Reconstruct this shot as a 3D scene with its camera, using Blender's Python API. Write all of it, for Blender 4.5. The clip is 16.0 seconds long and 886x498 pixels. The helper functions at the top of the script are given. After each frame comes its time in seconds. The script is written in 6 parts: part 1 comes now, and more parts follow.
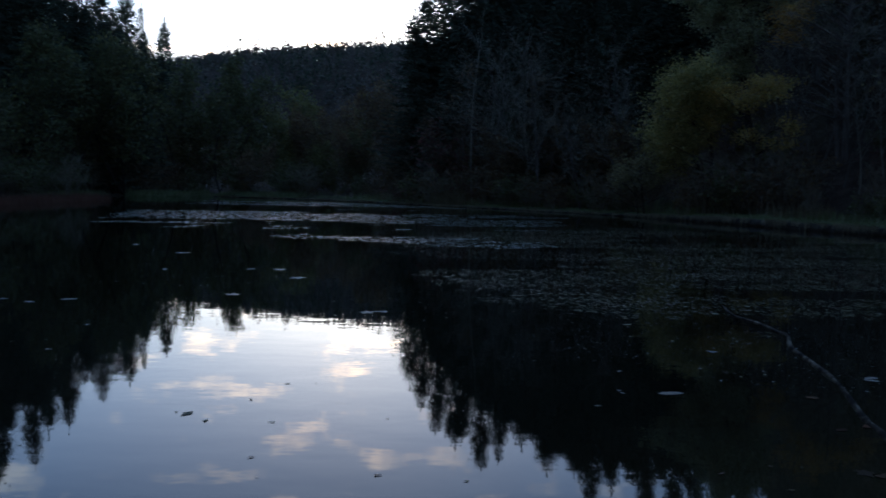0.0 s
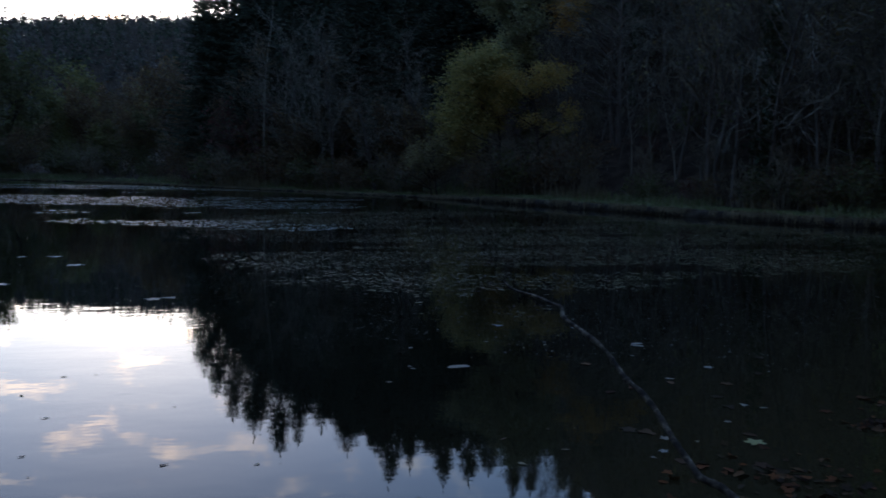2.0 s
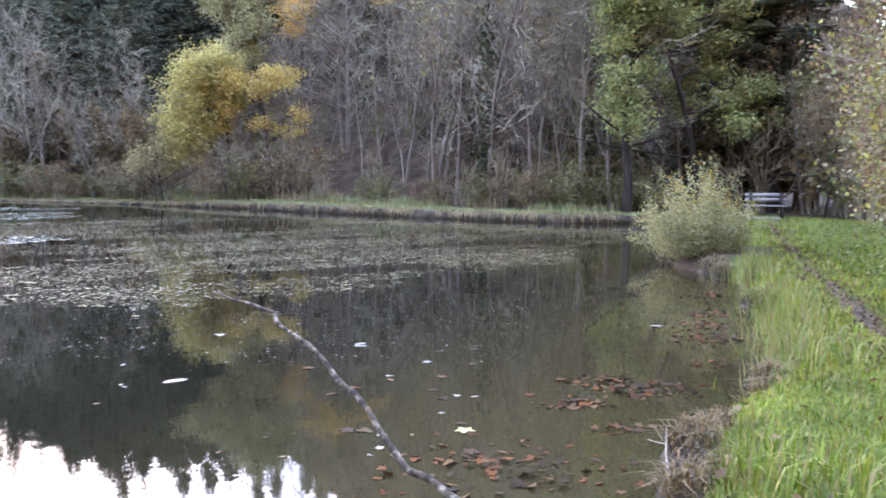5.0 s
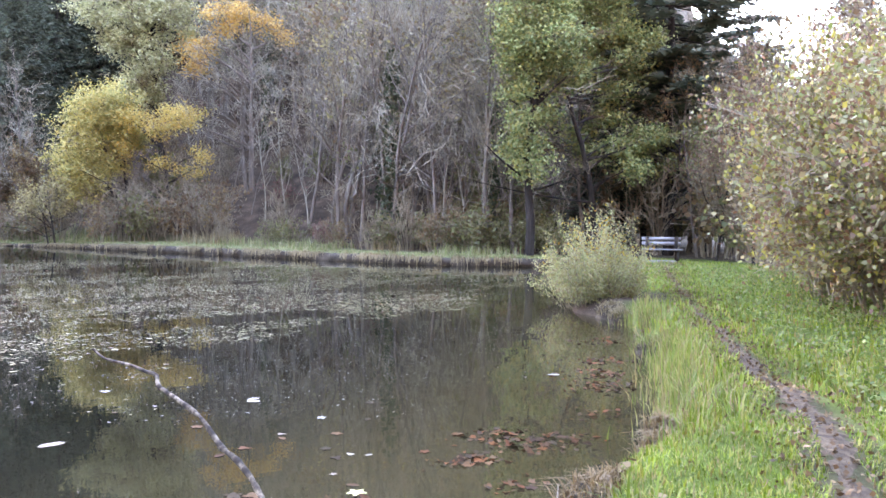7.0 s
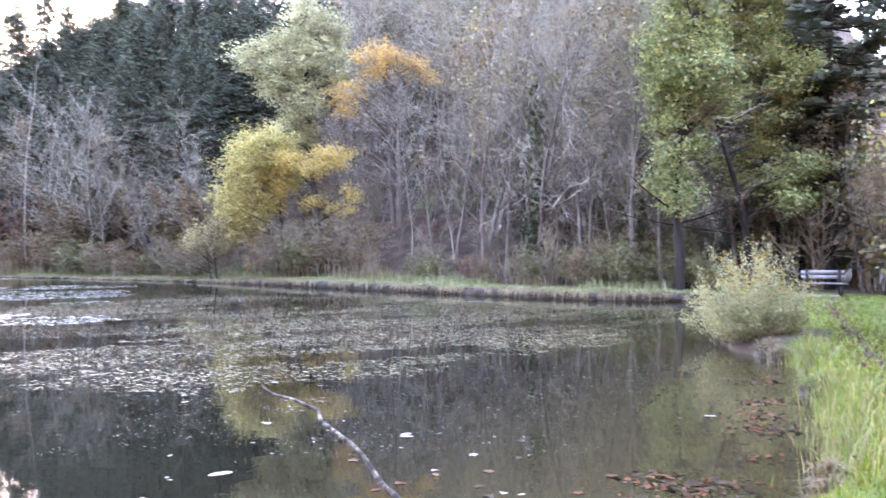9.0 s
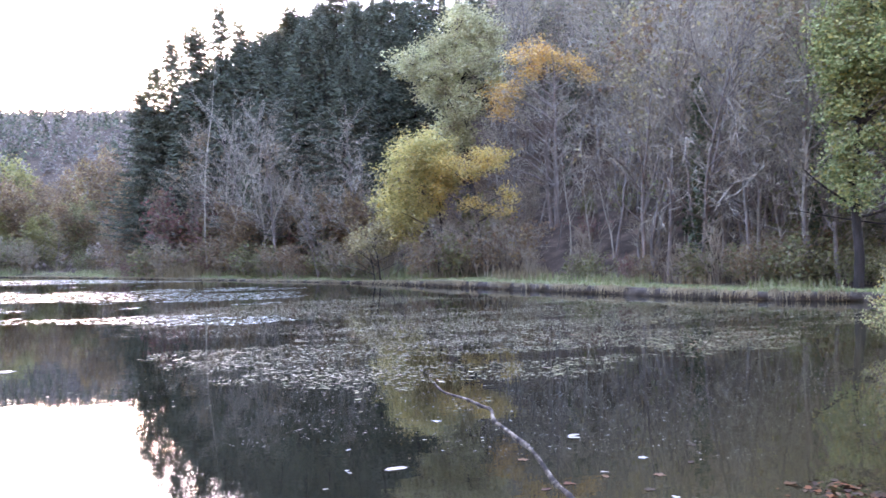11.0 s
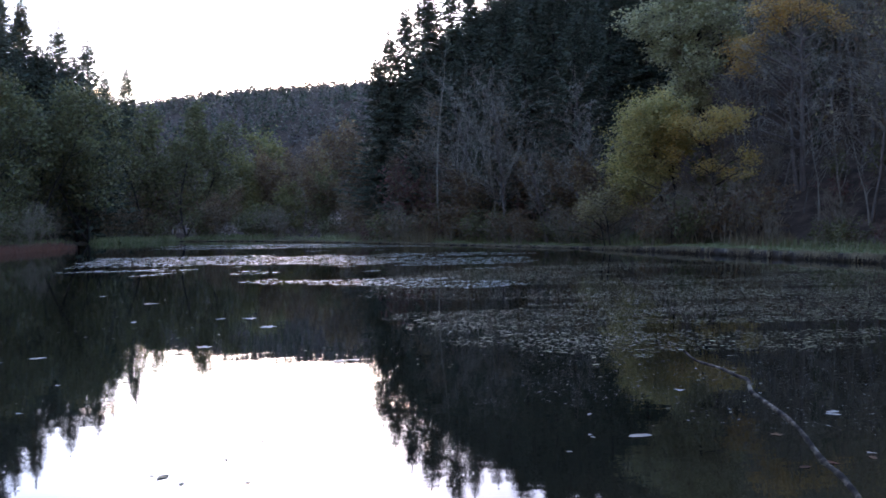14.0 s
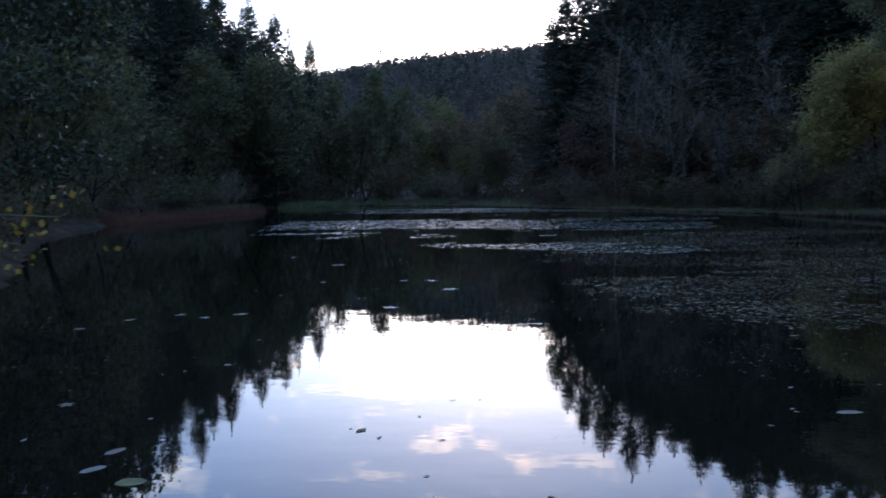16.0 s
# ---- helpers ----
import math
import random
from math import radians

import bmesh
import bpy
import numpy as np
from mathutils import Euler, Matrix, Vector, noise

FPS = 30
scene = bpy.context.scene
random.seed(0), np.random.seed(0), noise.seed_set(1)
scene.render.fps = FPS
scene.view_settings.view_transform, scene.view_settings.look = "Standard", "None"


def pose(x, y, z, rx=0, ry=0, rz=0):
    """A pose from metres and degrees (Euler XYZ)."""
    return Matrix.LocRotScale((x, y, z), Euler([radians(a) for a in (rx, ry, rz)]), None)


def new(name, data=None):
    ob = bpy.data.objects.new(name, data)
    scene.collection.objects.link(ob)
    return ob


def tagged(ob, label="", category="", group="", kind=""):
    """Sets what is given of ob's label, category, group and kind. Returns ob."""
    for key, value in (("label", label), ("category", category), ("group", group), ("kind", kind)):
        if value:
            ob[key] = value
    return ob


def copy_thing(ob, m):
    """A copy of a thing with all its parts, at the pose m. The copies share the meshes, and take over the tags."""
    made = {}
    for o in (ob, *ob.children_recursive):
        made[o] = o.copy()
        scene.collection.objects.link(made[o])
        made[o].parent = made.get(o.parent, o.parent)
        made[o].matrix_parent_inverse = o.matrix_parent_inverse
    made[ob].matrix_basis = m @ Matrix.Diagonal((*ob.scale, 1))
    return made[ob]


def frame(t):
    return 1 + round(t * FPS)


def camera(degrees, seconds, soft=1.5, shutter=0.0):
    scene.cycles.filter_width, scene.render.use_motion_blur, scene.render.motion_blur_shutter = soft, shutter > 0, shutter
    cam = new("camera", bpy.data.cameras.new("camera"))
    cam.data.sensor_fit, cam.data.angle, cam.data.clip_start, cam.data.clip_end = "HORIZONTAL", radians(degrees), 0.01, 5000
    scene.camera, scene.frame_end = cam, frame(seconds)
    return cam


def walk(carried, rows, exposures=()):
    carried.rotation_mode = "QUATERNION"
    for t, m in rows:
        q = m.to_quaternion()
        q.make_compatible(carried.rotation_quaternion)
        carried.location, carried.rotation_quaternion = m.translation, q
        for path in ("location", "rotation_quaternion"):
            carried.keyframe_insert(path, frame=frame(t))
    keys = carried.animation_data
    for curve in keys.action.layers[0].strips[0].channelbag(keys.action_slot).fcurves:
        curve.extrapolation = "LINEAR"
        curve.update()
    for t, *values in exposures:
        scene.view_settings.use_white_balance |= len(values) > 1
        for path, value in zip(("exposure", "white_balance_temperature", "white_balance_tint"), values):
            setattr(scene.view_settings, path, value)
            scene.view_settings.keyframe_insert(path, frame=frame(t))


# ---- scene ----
cam = camera(53.6, 16.0, soft=1.5, shutter=0.5)
PATH = [
    (0.0, 0.000, 0.000, 1.800, -0.00, -4.45, -0.99),
    (0.5, -0.009, -0.021, 1.791, -3.52, -4.64, -1.01),
    (1.0, 0.010, -0.033, 1.792, -6.44, -4.83, -0.92),
    (1.5, 0.031, -0.037, 1.790, -9.76, -5.05, -1.04),
    (2.0, 0.057, -0.049, 1.791, -13.22, -5.38, -1.10),
    (2.5, 0.095, -0.055, 1.793, -16.69, -5.63, -0.90),
    (3.0, 0.135, -0.050, 1.787, -19.50, -6.07, -0.60),
    (3.5, 0.161, -0.056, 1.785, -22.54, -6.10, -0.52),
    (4.0, 0.193, -0.061, 1.788, -24.77, -5.86, -0.60),
    (4.5, 0.212, -0.078, 1.791, -27.36, -5.52, -0.59),
    (5.0, 0.232, -0.101, 1.798, -30.33, -4.94, -0.41),
    (5.2, 0.239, -0.116, 1.799, -31.38, -4.84, -0.27),
    (5.7, 0.270, -0.128, 1.819, -34.00, -4.23, -0.22),
    (6.2, 0.313, -0.120, 1.855, -35.85, -3.47, -0.40),
    (6.7, 0.351, -0.103, 1.894, -36.63, -2.67, -0.65),
    (7.3, 0.362, -0.090, 1.920, -35.72, -1.83, -0.81),
    (7.5, 0.358, -0.086, 1.924, -35.16, -1.57, -0.80),
    (8.0, 0.343, -0.085, 1.929, -33.32, -0.97, -0.81),
    (8.5, 0.311, -0.091, 1.943, -30.42, -0.67, -0.48),
    (9.0, 0.280, -0.104, 1.951, -27.03, -0.13, -0.14),
    (9.5, 0.249, -0.127, 1.959, -23.93, 0.21, 0.18),
    (10.1, 0.208, -0.165, 1.970, -20.82, 0.24, 0.47),
    (10.7, 0.168, -0.196, 1.978, -18.09, 0.04, 0.64),
    (11.3, 0.134, -0.199, 1.982, -15.48, -0.19, 0.65),
    (11.5, 0.122, -0.201, 1.982, -14.54, -0.21, 0.65),
    (12.0, 0.099, -0.181, 1.982, -12.38, -0.38, 0.54),
    (12.5, 0.075, -0.176, 1.979, -9.82, -0.80, 0.49),
    (13.0, 0.040, -0.175, 1.970, -7.31, -1.02, 0.51),
    (13.5, 0.023, -0.159, 1.968, -4.50, -1.63, 0.77),
    (14.0, 0.007, -0.148, 1.963, -2.11, -2.15, 0.81),
    (14.5, -0.030, -0.144, 1.959, 0.06, -2.61, 0.62),
    (15.0, -0.053, -0.125, 1.955, 3.05, -3.08, 0.82),
    (15.5, -0.098, -0.104, 1.952, 5.93, -3.62, 1.17),
    (16.0, -0.156, -0.102, 1.948, 9.09, -4.27, 1.03),
]
EXPOSURES = [(0.0, 1.11, 5410, 17), (1.5, 1.29, 5460, 18), (2.5, 2.03, 6240, 23), (3.0, 2.94, 6810, 26), (3.5, 3.79, 7490, 30), (4.0, 4.95, 8060, 35), (5.0, 5.96, 8370, 41), (7.5, 6.38, 8480, 43),
             (9.0, 6.56, 7860, 47), (11.5, 5.73, 7430, 45), (12.5, 5.2, 7180, 43), (13.5, 4.15, 6710, 39), (14.5, 3.18, 6190, 32), (15.2, 2.77, 5930, 27), (16.0, 2.35, 5720, 25)]
walk(cam, [(t, pose(x, y, z, 90 + pitch, roll, yaw)) for t, x, y, z, yaw, pitch, roll in PATH], EXPOSURES)

# ---- world and sun ----
SUN_AZ, SUN_EL = -5.2, 7.0     # degrees east of +y, and above the horizon: just behind the far ridge
world = bpy.data.worlds.new("sky")
scene.world = world
world.use_nodes = True
wn, wl = world.node_tree.nodes, world.node_tree.links
wn.clear()


def wnode(kind, **vals):
    n = wn.new(kind)
    for k, v in vals.items():
        n.inputs[k].default_value = v
    return n


sky = wn.new("ShaderNodeTexSky")
sky.sky_type, sky.sun_disc = "NISHITA", False
sky.sun_elevation, sky.sun_rotation = radians(SUN_EL), radians(SUN_AZ)
sky.air_density, sky.dust_density, sky.ozone_density = 1.0, 0.5, 2.8
wtc = wn.new("ShaderNodeTexCoord")
wsep = wn.new("ShaderNodeSeparateXYZ")
wl.new(wtc.outputs["Generated"], wsep.inputs[0])
wadd = wn.new("ShaderNodeMath")
wadd.operation = "ADD"
wadd.inputs[1].default_value = 0.12
wl.new(wsep.outputs["Z"], wadd.inputs[0])
wdiv = []
for axis in ("X", "Y"):
    d = wn.new("ShaderNodeMath")
    d.operation = "DIVIDE"
    wl.new(wsep.outputs[axis], d.inputs[0])
    wl.new(wadd.outputs[0], d.inputs[1])
    wdiv.append(d)
wcom = wn.new("ShaderNodeCombineXYZ")
wl.new(wdiv[0].outputs[0], wcom.inputs[0])
wl.new(wdiv[1].outputs[0], wcom.inputs[1])
wnoise = wnode("ShaderNodeTexNoise", Scale=4.2, Detail=8.0, Roughness=0.6)
wl.new(wcom.outputs[0], wnoise.inputs["Vector"])
wramp = wn.new("ShaderNodeValToRGB")
wramp.color_ramp.elements[0].position, wramp.color_ramp.elements[1].position = 0.55, 0.68
wl.new(wnoise.outputs["Fac"], wramp.inputs[0])
wbright = wn.new("ShaderNodeMix")
wbright.data_type, wbright.blend_type = "RGBA", "MULTIPLY"
wbright.inputs["Factor"].default_value = 1.0
wbright.inputs["B"].default_value = (2.3, 1.75, 1.25, 1)
wl.new(sky.outputs[0], wbright.inputs["A"])
wmix = wn.new("ShaderNodeMix")
wmix.data_type = "RGBA"
wl.new(wramp.outputs["Color"], wmix.inputs["Factor"])
wl.new(sky.outputs[0], wmix.inputs["A"])
wl.new(wbright.outputs["Result"], wmix.inputs["B"])
wbg = wn.new("ShaderNodeBackground")
wbg.inputs["Strength"].default_value = 0.12
wl.new(wmix.outputs["Result"], wbg.inputs["Color"])
wout = wn.new("ShaderNodeOutputWorld")
wl.new(wbg.outputs[0], wout.inputs[0])

sun = new("sun", bpy.data.lights.new("sun", "SUN"))
sun.data.energy, sun.data.angle, sun.data.color = 2.0, radians(0.5), (1.0, 0.86, 0.68)
sun.rotation_euler = (radians(90 - SUN_EL), 0, radians(180 - SUN_AZ))


# ---- materials ----
def material(name):
    m = bpy.data.materials.new(name)
    m.use_nodes = True
    nt = m.node_tree
    bsdf = nt.nodes["Principled BSDF"]
    return m, nt, bsdf


def link(nt, a, b):
    nt.links.new(a, b)


def noise_node(nt, scale, detail=4.0, rough=0.55, stretch=None):
    n = nt.nodes.new("ShaderNodeTexNoise")
    n.inputs["Scale"].default_value, n.inputs["Detail"].default_value, n.inputs["Roughness"].default_value = scale, detail, rough
    tc = nt.nodes.new("ShaderNodeTexCoord")
    if stretch:
        mp = nt.nodes.new("ShaderNodeMapping")
        mp.inputs["Scale"].default_value = stretch
        link(nt, tc.outputs["Object"], mp.inputs[0])
        link(nt, mp.outputs[0], n.inputs["Vector"])
    else:
        link(nt, tc.outputs["Object"], n.inputs["Vector"])
    return n


def ramp(nt, source, stops):
    r = nt.nodes.new("ShaderNodeValToRGB")
    els = r.color_ramp.elements
    while len(els) < len(stops):
        els.new(0.5)
    for e, (p, c) in zip(els, stops):
        e.position, e.color = p, (*c, 1)
    link(nt, source, r.inputs[0])
    return r


def mixed(nt, fac, a, b, blend="MIX"):
    n = nt.nodes.new("ShaderNodeMix")
    n.data_type, n.blend_type = "RGBA", blend
    for key, v in (("Factor", fac), ("A", a), ("B", b)):
        sock = n.inputs[key]
        if isinstance(v, (int, float)):
            sock.default_value = v
        elif isinstance(v, tuple):
            sock.default_value = (*v, 1)
        else:
            link(nt, v, sock)
    return n.outputs["Result"]


def bump(nt, bsdf, height, strength, dist):
    b = nt.nodes.new("ShaderNodeBump")
    b.inputs["Strength"].default_value, b.inputs["Distance"].default_value = strength, dist
    link(nt, height, b.inputs["Height"])
    link(nt, b.outputs[0], bsdf.inputs["Normal"])


def leaf_material(name, colours, translucency=0.35, roughness=0.55, patch=0.6, low=0.62):
    """Foliage: each leaf takes its own tint; light passes through."""
    m, nt, bsdf = material(name)
    geo = nt.nodes.new("ShaderNodeNewGeometry")
    n = len(colours)
    r = ramp(nt, geo.outputs["Random Per Island"], [((i + 0.5) / n, c) for i, c in enumerate(colours)])
    big = noise_node(nt, patch, 3.0)
    tone = ramp(nt, big.outputs["Fac"], [(0.3, (low, low, low)), (0.7, (1.15, 1.15, 1.15))])
    col = mixed(nt, 1.0, r.outputs["Color"], tone.outputs["Color"], "MULTIPLY")
    link(nt, col, bsdf.inputs["Base Color"])
    bsdf.inputs["Roughness"].default_value = roughness
    bsdf.inputs["Specular IOR Level"].default_value = 0.25
    tr = nt.nodes.new("ShaderNodeBsdfTranslucent")
    link(nt, col, tr.inputs["Color"])
    mx = nt.nodes.new("ShaderNodeMixShader")
    mx.inputs[0].default_value = translucency
    link(nt, bsdf.outputs[0], mx.inputs[1])
    link(nt, tr.outputs[0], mx.inputs[2])
    link(nt, mx.outputs[0], nt.nodes["Material Output"].inputs["Surface"])
    return m


def rough_material(name, stops, scale=3.0, stretch=None, roughness=0.85, bump_scale=30.0, bump_amount=0.6, dist=0.02, second=None):
    m, nt, bsdf = material(name)
    n1 = noise_node(nt, scale, 6.0, 0.6, stretch)
    r = ramp(nt, n1.outputs["Fac"], stops)
    col = r.outputs["Color"]
    n2 = noise_node(nt, bump_scale, 5.0, 0.65, stretch)
    tone = ramp(nt, n2.outputs["Fac"], [(0.25, (0.65, 0.65, 0.65)), (0.75, (1.25, 1.25, 1.25))])
    col = mixed(nt, 1.0, col, tone.outputs["Color"], "MULTIPLY")
    link(nt, col, bsdf.inputs["Base Color"])
    bsdf.inputs["Roughness"].default_value = roughness
    bsdf.inputs["Specular IOR Level"].default_value = 0.15
    bump(nt, bsdf, n2.outputs["Fac"], bump_amount, dist)
    return m


M_BARK = rough_material("bark_grey_brown", [(0.3, (0.075, 0.058, 0.045)), (0.7, (0.21, 0.17, 0.135))], 2.0, (4, 4, 0.6), bump_scale=14.0, dist=0.03)
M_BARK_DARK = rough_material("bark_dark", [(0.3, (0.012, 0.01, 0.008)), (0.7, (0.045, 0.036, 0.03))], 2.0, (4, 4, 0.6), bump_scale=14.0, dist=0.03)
M_TWIG = rough_material("twig_grey", [(0.3, (0.15, 0.128, 0.092)), (0.7, (0.37, 0.325, 0.24))], 0.5, None, bump_scale=8.0)
M_TWIG_BROWN = rough_material("twig_brown", [(0.3, (0.12, 0.093, 0.06)), (0.7, (0.28, 0.228, 0.155))], 0.5, None, bump_scale=8.0)
M_BARK_SLOPE = rough_material("bark_grey_slope", [(0.3, (0.075, 0.06, 0.048)), (0.55, (0.14, 0.115, 0.092)), (0.75, (0.24, 0.205, 0.17))], 1.2, (3, 3, 0.5), bump_scale=9.0, dist=0.03)
M_NEEDLE = leaf_material("spruce_needles", [(0.04, 0.052, 0.032), (0.06, 0.074, 0.044), (0.08, 0.095, 0.055), (0.088, 0.09, 0.058)], 0.15, 0.85)
M_LEAF = {
    "yellow": leaf_material("leaf_yellow", [(0.46, 0.38, 0.13), (0.36, 0.33, 0.12), (0.54, 0.42, 0.15), (0.5, 0.36, 0.1), (0.3, 0.28, 0.09)]),
    "gold_leaf": leaf_material("leaf_yellow_orange", [(0.56, 0.38, 0.09), (0.5, 0.38, 0.12), (0.58, 0.33, 0.07), (0.52, 0.42, 0.16)]),
    "moss_pale": leaf_material("leaf_shrub_yellow", [(0.34, 0.29, 0.13), (0.26, 0.22, 0.1), (0.4, 0.32, 0.13), (0.22, 0.16, 0.08)]),
    "hill": leaf_material("leaf_far_hill", [(0.13, 0.1, 0.088), (0.17, 0.13, 0.105), (0.1, 0.085, 0.075), (0.19, 0.145, 0.1), (0.13, 0.12, 0.085)]),
    "pale": leaf_material("leaf_pale_green", [(0.34, 0.31, 0.14), (0.4, 0.37, 0.19), (0.37, 0.34, 0.15), (0.45, 0.42, 0.24), (0.28, 0.27, 0.12)]),
    "moss": leaf_material("leaf_yellow_green", [(0.17, 0.16, 0.055), (0.22, 0.2, 0.07), (0.26, 0.22, 0.07), (0.18, 0.18, 0.07)]),
    "orange": leaf_material("leaf_orange", [(0.56, 0.28, 0.06), (0.62, 0.36, 0.09), (0.58, 0.4, 0.14), (0.42, 0.24, 0.09)]),
    "green": leaf_material("leaf_green", [(0.18, 0.24, 0.085), (0.26, 0.31, 0.12), (0.32, 0.36, 0.16), (0.42, 0.35, 0.1), (0.12, 0.16, 0.06)]),
    "herb": leaf_material("leaf_herb", [(0.08, 0.13, 0.028), (0.12, 0.18, 0.04), (0.17, 0.22, 0.06), (0.19, 0.18, 0.08)]),
    "olive": leaf_material("leaf_olive", [(0.1, 0.1, 0.042), (0.14, 0.13, 0.052), (0.18, 0.165, 0.06), (0.12, 0.135, 0.055)]),
    "brown": leaf_material("leaf_brown", [(0.13, 0.075, 0.04), (0.2, 0.12, 0.06), (0.15, 0.1, 0.055), (0.24, 0.17, 0.07)]),
    "litter": leaf_material("leaf_litter_brown", [(0.08, 0.044, 0.02), (0.17, 0.095, 0.042), (0.12, 0.066, 0.032), (0.26, 0.165, 0.08), (0.055, 0.033, 0.018)], 0.1, 0.8),
    "russet": leaf_material("leaf_russet", [(0.19, 0.11, 0.075), (0.24, 0.15, 0.09), (0.15, 0.085, 0.06), (0.27, 0.19, 0.1)]),
    "red": leaf_material("leaf_red", [(0.15, 0.065, 0.055), (0.19, 0.085, 0.065), (0.13, 0.065, 0.05)]),
    "hedge": leaf_material("leaf_hedge", [(0.245, 0.235, 0.0633), (0.217, 0.0995, 0.0498), (0.154, 0.0769, 0.0452), (0.145, 0.172, 0.0452), (0.343, 0.281, 0.0543), (0.253, 0.154, 0.0814), (0.217, 0.245, 0.0995), (0.307, 0.271, 0.145), (0.181, 0.0995, 0.0543)]),
    "willow": leaf_material("leaf_willow", [(0.29, 0.3, 0.12), (0.22, 0.24, 0.085), (0.38, 0.36, 0.19), (0.36, 0.31, 0.1), (0.24, 0.17, 0.09)]),
    "dark": leaf_material("leaf_dark_green", [(0.035, 0.055, 0.024), (0.05, 0.065, 0.03), (0.07, 0.075, 0.03)], 0.2),
    "gold": leaf_material("leaf_gold", [(0.45, 0.28, 0.03), (0.42, 0.31, 0.06), (0.36, 0.18, 0.03)]),
}
M_GRASS = leaf_material("grass_green", [(0.085, 0.14, 0.01), (0.125, 0.19, 0.015), (0.175, 0.24, 0.022), (0.25, 0.255, 0.045), (0.24, 0.18, 0.065)], 0.3, 0.5, 1.9, 0.52)
M_SEDGE = leaf_material("sedge_green", [(0.12, 0.17, 0.03), (0.19, 0.24, 0.045), (0.28, 0.27, 0.09), (0.24, 0.17, 0.08)], 0.3, 0.5, 1.6, 0.5)
M_STRAW = leaf_material("grass_straw", [(0.24, 0.18, 0.09), (0.32, 0.25, 0.14), (0.16, 0.12, 0.06)], 0.25, 0.6)
M_DEAD_SEDGE = leaf_material("dead_sedge_brown", [(0.2, 0.125, 0.05), (0.28, 0.18, 0.08), (0.12, 0.075, 0.035)], 0.25, 0.6)
M_REED = leaf_material("reed_red_brown", [(0.19, 0.08, 0.05), (0.25, 0.11, 0.06), (0.15, 0.075, 0.05)], 0.25, 0.6)
M_FARGRASS = leaf_material("far_bank_grass", [(0.15, 0.18, 0.06), (0.22, 0.23, 0.1), (0.28, 0.26, 0.13)], 0.25, 0.6)
M_EARTH = rough_material("wet_earth", [(0.3, (0.022, 0.016, 0.011)), (0.7, (0.085, 0.064, 0.044))], 3.0, None, bump_scale=25.0, dist=0.04)
M_LITTER = rough_material("leaf_litter", [(0.3, (0.035, 0.022, 0.013)), (0.5, (0.075, 0.048, 0.028)), (0.7, (0.14, 0.095, 0.055))], 9.0, None, bump_scale=22.0, dist=0.03)
M_WOOD_GREY = rough_material("weathered_planks", [(0.3, (0.15, 0.138, 0.128)), (0.7, (0.27, 0.25, 0.235))], 4.0, (0.6, 8, 8), bump_scale=12.0, dist=0.004)
M_BRANCH = rough_material("branch_bark", [(0.42, (0.022, 0.016, 0.012)), (0.52, (0.08, 0.06, 0.042)), (0.68, (0.3, 0.235, 0.165))], 14.0, None, bump_scale=70.0, dist=0.004)
M_STICK = rough_material("bleached_stick", [(0.3, (0.2, 0.165, 0.12)), (0.7, (0.34, 0.29, 0.22))], 12.0, None, bump_scale=60.0, dist=0.002)


def floating_material(name, colours, roughness=0.32, gloss=0.5):
    m, nt, bsdf = material(name)
    geo = nt.nodes.new("ShaderNodeNewGeometry")
    n = len(colours)
    info = nt.nodes.new("ShaderNodeObjectInfo")
    both = nt.nodes.new("ShaderNodeMath")
    both.operation = "ADD"
    link(nt, geo.outputs["Random Per Island"], both.inputs[0])
    link(nt, info.outputs["Random"], both.inputs[1])
    wrap = nt.nodes.new("ShaderNodeMath")
    wrap.operation = "FRACT"
    link(nt, both.outputs[0], wrap.inputs[0])
    r = ramp(nt, wrap.outputs[0], [((i + 0.5) / n, c) for i, c in enumerate(colours)])
    vein = noise_node(nt, 60.0, 3.0)
    tone = ramp(nt, vein.outputs["Fac"], [(0.3, (0.75, 0.75, 0.75)), (0.7, (1.1, 1.1, 1.1))])
    link(nt, mixed(nt, 1.0, r.outputs["Color"], tone.outputs["Color"], "MULTIPLY"), bsdf.inputs["Base Color"])
    bsdf.inputs["Roughness"].default_value = roughness
    bsdf.inputs["Specular IOR Level"].default_value = gloss
    return m


M_FLECK = floating_material("weed_flecks", [(0.18, 0.155, 0.06), (0.12, 0.105, 0.034), (0.28, 0.23, 0.125), (0.15, 0.075, 0.045), (0.2, 0.165, 0.07), (0.36, 0.3, 0.19), (0.08, 0.066, 0.026)], 0.55, 0.13)
M_FLOAT = floating_material("floating_flecks", [(0.3, 0.31, 0.22), (0.16, 0.2, 0.08), (0.42, 0.4, 0.34), (0.24, 0.17, 0.1), (0.2, 0.23, 0.1), (0.5, 0.47, 0.42)])
M_WEED = floating_material("water_weed", [(0.075, 0.068, 0.02), (0.1, 0.09, 0.03), (0.14, 0.12, 0.045), (0.09, 0.052, 0.028), (0.2, 0.17, 0.085)], 0.6, 0.09)
M_FLEAF = floating_material("fallen_leaf_pale", [(0.27, 0.24, 0.19), (0.2, 0.15, 0.1), (0.26, 0.23, 0.19)], 0.55, 0.25)
M_FLEAF_ORANGE = floating_material("fallen_leaf_orange", [(0.11, 0.038, 0.016), (0.18, 0.062, 0.022), (0.055, 0.026, 0.015), (0.03, 0.018, 0.012), (0.15, 0.075, 0.035), (0.05, 0.034, 0.018), (0.04, 0.025, 0.015)], 0.8, 0.08)
